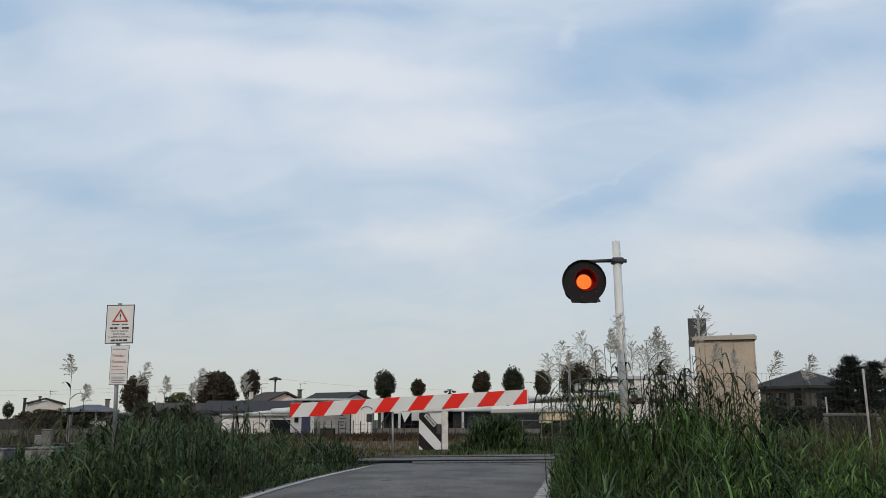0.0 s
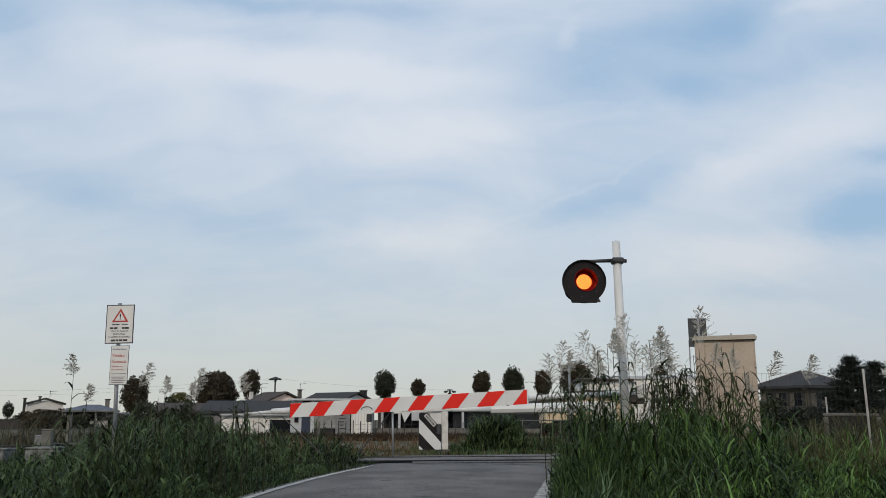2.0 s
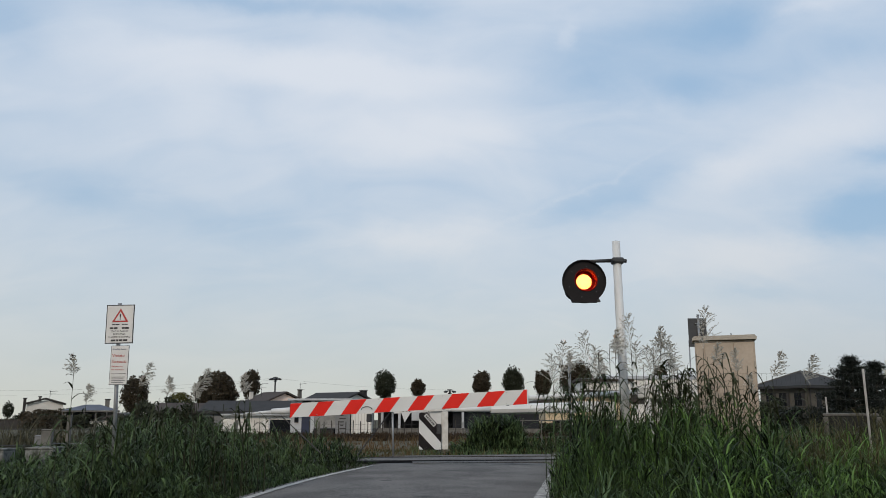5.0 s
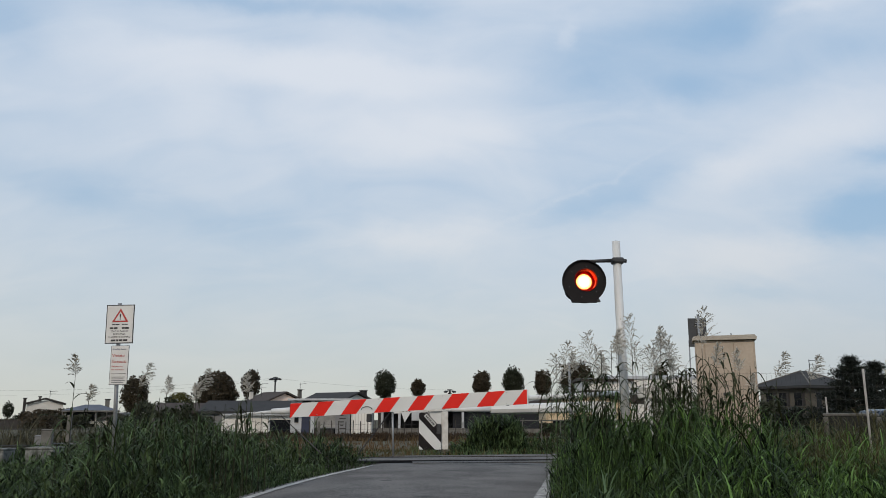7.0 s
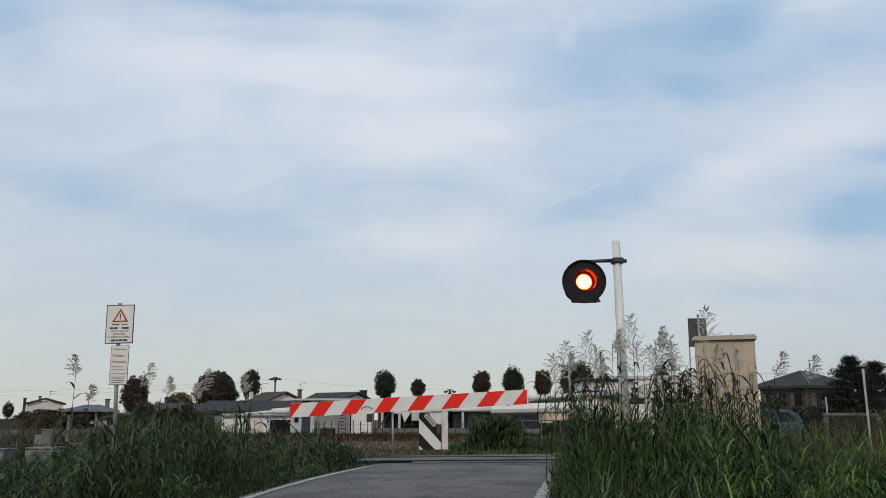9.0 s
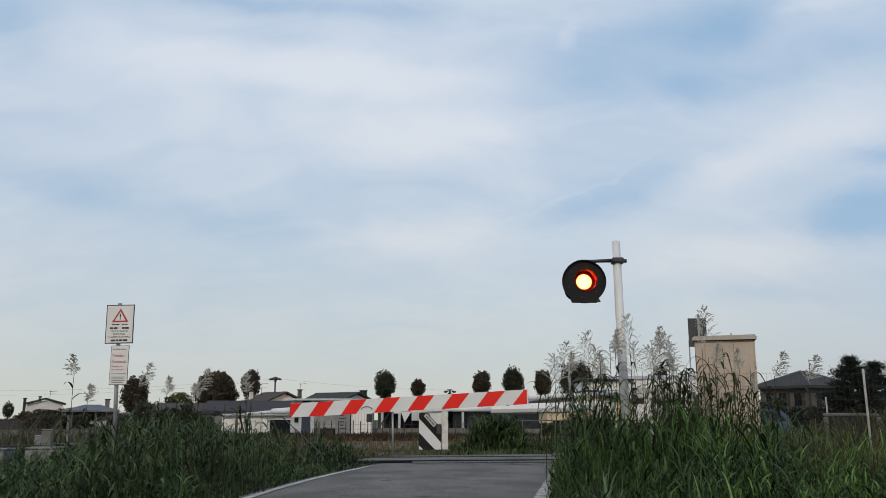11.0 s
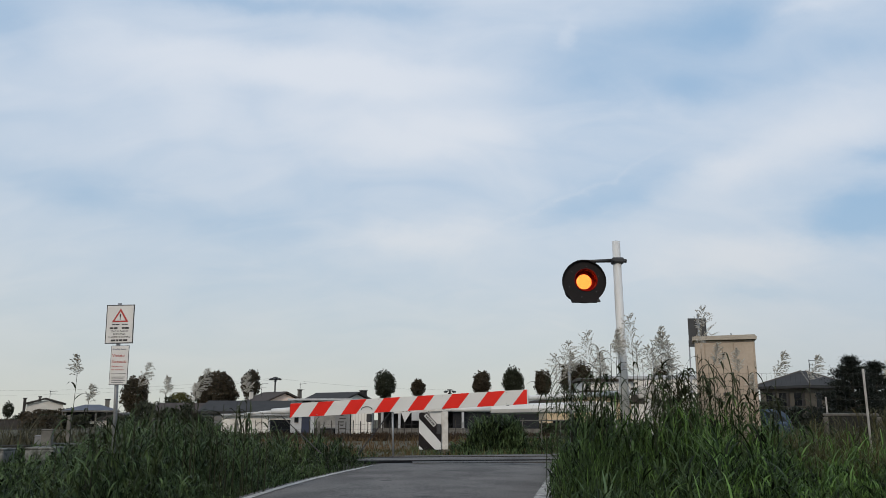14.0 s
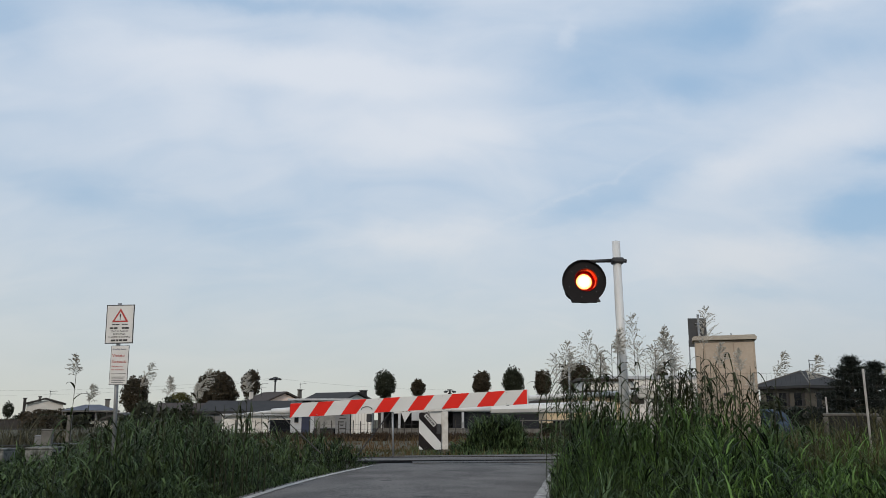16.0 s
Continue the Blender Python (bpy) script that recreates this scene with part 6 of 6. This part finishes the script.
def build_stalks():
    """Tall stalks, every one at its place with the height of its tip."""
    kinds = [build_stalk_kind(1.66, 0.36, 61, 0.44, 5), build_stalk_kind(1.80, 0.62, 62, 0.50), build_stalk_kind(1.42, 0.32, 63, 0.46, 5),
             build_stalk_kind(1.45, 0, 64, 0, 8), build_stalk_kind(1.3, 0, 65, 0, 7), build_stalk_kind(1.5, 0.44, 66, 0.36, 5, 24),
             build_weed_kind(1.5, 67), build_weed_kind(1.7, 68)]
    tops = [2.0, 2.38, 1.72, 1.45, 1.3, 1.88, 1.5, 1.7]
    rng = np.random.default_rng(70)
    made = []

    def plant(kind, x, y, top, turn=None):
        made.append((copy_thing(kinds[kind], pose(x, y, 0)), x, y, float(rng.uniform(0, 360)) if turn is None else turn, top / tops[kind]))

    # seed heads that stand out against the sky, the signs and the cabinet
    for x, top, kind in ((-5.26, 2.0, 0), (-5.03, 1.56, 2), (-4.42, 1.90, 5), (-3.95, 1.68, 2), (-3.46, 1.79, 5), (-3.62, 1.58, 2), (-2.74, 1.71, 2),
                         (1.68, 2.18, 1), (2.07, 2.34, 1), (1.85, 2.05, 2), (2.42, 2.36, 0), (2.66, 2.58, 1), (2.77, 2.19, 1), (3.10, 2.40, 0), (2.95, 2.12, 1), (3.29, 2.20, 1),
                         (3.70, 2.70, 1), (4.73, 2.06, 5), (5.23, 2.01, 5), (3.85, 2.16, 0), (4.20, 2.08, 2), (4.55, 1.72, 2), (6.30, 1.92, 2), (2.25, 2.0, 0), (1.58, 2.0, 1), (2.15, 2.12, 1), (2.58, 2.3, 0), (3.0, 2.25, 1), (3.2, 2.3, 1), (3.38, 2.02, 0)):
        plant(kind, x, 11.5 + float(rng.uniform(-0.3, 0.3)), top, 0 if kind == 5 else None)
    # leafy stalks without heads
    for i in range(58):
        right = i % 5 > 1
        x = float(rng.choice([rng.uniform(1.6, 2.45), rng.uniform(3.05, 3.6), rng.uniform(3.3, 4.4)])) if right else float(rng.uniform(-4.9, -3.0))
        y = float(rng.uniform(11.4, 13.0)) if right else float(rng.uniform(9.9, 12.6))
        s = float(rng.uniform(0.95, 1.38)) if right else float(rng.uniform(0.6, 0.86) if i % 4 else rng.uniform(0.86, 1.0)) * (1.0 if x > -4.3 else 0.8)
        plant(3 + i % 2, x, y, s * tops[3 + i % 2])
    for i in range(6):
        plant(3 + i % 2, float(rng.uniform(1.7, 2.3) if i % 2 else rng.uniform(3.0, 3.6)), float(rng.uniform(10.9, 12.3)), float(rng.uniform(1.55, 2.05)))
    for x, top, kind in ((3.64, 1.95, 3), (4.0, 2.06, 4), (4.15, 1.63, 3), (4.32, 1.78, 4), (3.85, 1.55, 3), (4.5, 1.55, 4), (4.62, 1.42, 3), (4.38, 1.5, 4), (4.1, 1.75, 3), (2.43, 2.1, 3), (3.05, 2.15, 4),
                         (3.75, 1.8, 3), (4.25, 1.45, 4), (4.5, 1.3, 3), (4.66, 1.25, 4), (3.95, 1.4, 4),
                         (-3.3, 1.22, 3), (-3.0, 1.10, 4), (-2.72, 1.02, 3), (-3.45, 1.26, 4), (-3.62, 1.2, 3), (-3.85, 1.3, 4), (-3.15, 1.25, 4), (-2.92, 1.28, 3), (-2.78, 1.2, 4), (-2.62, 1.14, 3), (-2.5, 1.08, 4), (-2.85, 1.15, 3)):
        plant(kind, x, 11.5 + float(rng.uniform(-0.2, 0.2)), top)
    # broad-leaved weeds
    for x, top, kind in ((3.18, 1.82, 7), (3.28, 1.70, 6), (3.62, 1.74, 7), (3.52, 1.6, 6), (2.05, 1.62, 6), (2.35, 1.66, 7), (3.95, 1.62, 6), (1.85, 1.5, 6)):
        plant(kind, x, 11.7 + float(rng.uniform(-0.2, 0.2)), top)
    for ob, x, y, turn, s in made:
        ob.scale = (1, 1, s)
    for kind in kinds:
        for o in (*kind.children_recursive, kind):
            bpy.data.objects.remove(o)
    return made


stalks = build_stalks()

# ---- the car ----


wheels = []


def build_car():
    """A small hatchback, its nose towards -x, its middle at the origin."""
    root = thing("car", "small blue hatchback car driving along the lane", "car", pose(14, 29, -0.19))
    L2 = 1.95
    low = [(-L2, 0.35), (-L2 - 0.02, 0.6), (-1.85, 0.78), (-1.0, 0.98), (1.75, 1.0), (1.92, 0.9), (1.95, 0.45), (1.9, 0.3), (-1.85, 0.25)]
    bm = slab(low, 1.62, y=-0.81)
    bmesh.ops.bevel(bm, geom=list(bm.edges), offset=0.07, segments=3, affect="EDGES", profile=0.6)
    part("body", bm, M["car_blue"], root, "blue painted body", True)
    cab = [(-1.05, 0.95), (-0.42, 1.40), (-0.1, 1.455), (1.0, 1.455), (1.50, 1.42), (1.80, 1.24), (1.92, 0.95)]
    bm = slab(cab, 1.40, y=-0.70)
    for v in bm.verts:
        if v.co.z < 1.0:
            v.co.y *= 1.1
    bmesh.ops.bevel(bm, geom=list(bm.edges), offset=0.05, segments=3, affect="EDGES", profile=0.6)
    part("cabin", bm, M["car_blue"], root, "blue roof and pillars", True)
    for side in (-1, 1):
        y = side * 0.745
        for pts in ([(-0.86, 1.0), (-0.40, 1.335), (0.02, 1.365), (0.02, 1.0)], [(0.10, 1.0), (0.10, 1.365), (0.78, 1.36), (0.86, 1.0)], [(0.95, 1.0), (0.88, 1.36), (1.32, 1.345), (1.62, 1.16), (1.66, 1.03)]):
            bm = slab(pts, 0.012, y=-0.006)
            for v in bm.verts:
                v.co.y += side * (0.765 - (v.co.z - 1.0) * 0.16)
            part("side_window", bm, M["car_glass"], root)
        for x in (-1.22, 1.2):
            wheel = part("wheel", rod((0, -0.10, 0), (0, 0.10, 0), 0.29, n=24), M["tyre"], root)
            wheel.location = (x, y, 0.29)
            part("rim", rod((0, side * 0.08, 0), (0, side * 0.112, 0), 0.19, n=5), M["alloy"], wheel)
            wheels.append((wheel, x * 0.87, y))
        part("headlight", boxed(0.2, 0.3, 0.14, (-1.86, side * 0.58, 0.70), 0.04), M["head"], root)
        part("tail_light", boxed(0.12, 0.16, 0.24, (1.87, side * 0.68, 0.74), 0.03), M["tail"], root)
        part("door_mirror", boxed(0.12, 0.2, 0.12, (-0.75, side * 0.88, 1.02), 0.04), M["car_blue"], root)
    bm = slab([(-1.03, 1.0), (-0.46, 1.385), (-0.48, 1.40), (-1.06, 1.01)], 1.24, y=-0.62)
    part("windscreen", bm, M["car_glass"], root)
    bm = slab([(1.56, 1.36), (1.79, 1.22), (1.89, 1.0), (1.93, 1.0), (1.83, 1.23), (1.58, 1.39)], 1.2, y=-0.60)
    part("rear_window", bm, M["car_glass"], root)
    part("bumper", boxed(0.18, 1.6, 0.28, (1.93, 0, 0.45), 0.06), M["car_blue"], root)
    part("bumper", boxed(0.18, 1.6, 0.28, (-1.92, 0, 0.42), 0.06), M["car_blue"], root)
    # a short city car: all but the wheels drawn together along its length
    for ob in root.children:
        if ob.name.startswith("wheel"):
            ob.location.x *= 0.87
        else:
            ob.data.transform(Matrix.Diagonal((0.87, 1.0, 0.97, 1.0)))
    return root


car = build_car()


def build_insect():
    root = thing("flying_insect", "small dark insect flying through the air", "insect", pose(-6, 2, 1.5))
    bm = bmesh.new()
    bmesh.ops.create_uvsphere(bm, u_segments=8, v_segments=6, radius=0.003, matrix=Matrix.Diagonal((4.2, 1, 0.8, 1)))
    part("body", bm, M["galv"], root)
    for s in (-1, 1):
        part("wing", slab([(-0.010, 0.001), (0.004, 0.001), (0.0, 0.0035), (-0.011, 0.003)], 0.0004, y=s * 0.002), M["tarp"], root)
    return root


insect = build_insect()

# ---- what moves ----


def motions():
    # the car rolls in from the right, slows and stops short of the crossing
    middle = [(0, 46.0), (4.2, 26.2), (6.3, 18.28), (6.5, 17.55), (7.0, 15.75), (7.5, 14.2), (8.0, 12.75), (8.5, 11.6), (9.0, 10.92), (9.5, 10.66), (10.2, 10.55), (11.3, 10.51), (16, 10.51)]
    walk(car, [(t, pose(x, 29, -0.19, 0, 0, 0)) for t, x in middle])
    for wheel, x, y in wheels:
        rows = []
        for k in range(227):
            at = float(np.interp(k * 0.05, [t for t, _ in middle], [d for _, d in middle]))
            rows.append((k * 0.05, pose(x, y, 0.29, 0, math.degrees(at / 0.29), 0)))
        walk(wheel, rows + [(16, rows[-1][1])])
    # the filament plate draws back and forth behind the lens
    shine = [(0, 1.05), (0.7, 1.25), (1.5, 1.9), (2.5, 2.8), (3.5, 3.6), (4.2, 5.2), (5.2, 22), (6.3, 95), (7.5, 110), (9.2, 90), (10.3, 45), (11.3, 26), (11.6, 15), (12.0, 8), (12.5, 4.6), (13.2, 3.4), (14, 2.9), (14.5, 2.5), (14.8, 2.6), (14.97, 105), (16, 100)]
    walk(signal_bulb, [(t, signal_axis @ pose(0, 0.188 + 0.06 * math.sqrt(150 / k - 1), 0)) for t, k in shine])
    # stalks lean over slowly as the breeze grows and tremble a little
    gust = ([0, 2, 4.2, 5.5, 7, 9, 11.5, 12.2, 13.5, 16], [-1.7, -1.1, -0.7, 0.2, 0.8, 0.7, 0.3, -0.1, 0.4, 1.2])
    for i, (ob, x, y, turn, s) in enumerate(stalks):
        rows = []
        for k in range(33):
            t = k * 0.5
            a = float(np.interp(t, *gust)) * (0.8 + 0.4 * math.sin(i * 1.9)) + 0.45 * math.sin(1.7 * t + x * 1.7) + 0.3 * math.sin(3.3 * t + i)
            b = 0.5 * math.sin(1.3 * t + i * 1.3)
            rows.append((t, pose(x, y, 0, b, a, 0) @ pose(0, 0, 0, 0, 0, turn)))
        walk(ob, rows)
    # the swards stir a little
    for i, ob in enumerate(swards):
        walk(ob, [(t, pose(0.014 * math.sin(1.7 * t + i * 2.1) + 0.006 * math.sin(4.1 * t + i), 0.008 * math.sin(1.3 * t + i), 0)) for t in (k * 0.5 for k in range(33))])
    # one insect crosses close before the camera
    walk(insect, [(0, pose(-40, 2, 1.5)), (14.3, pose(-3.2, 2.0, 1.70)), (14.5, pose(-0.822, 2.0, 1.645)), (14.6, pose(0.07, 2.0, 1.715)), (14.7, pose(0.95, 2.0, 1.8)), (16, pose(12, 2, 2.6))])


motions()
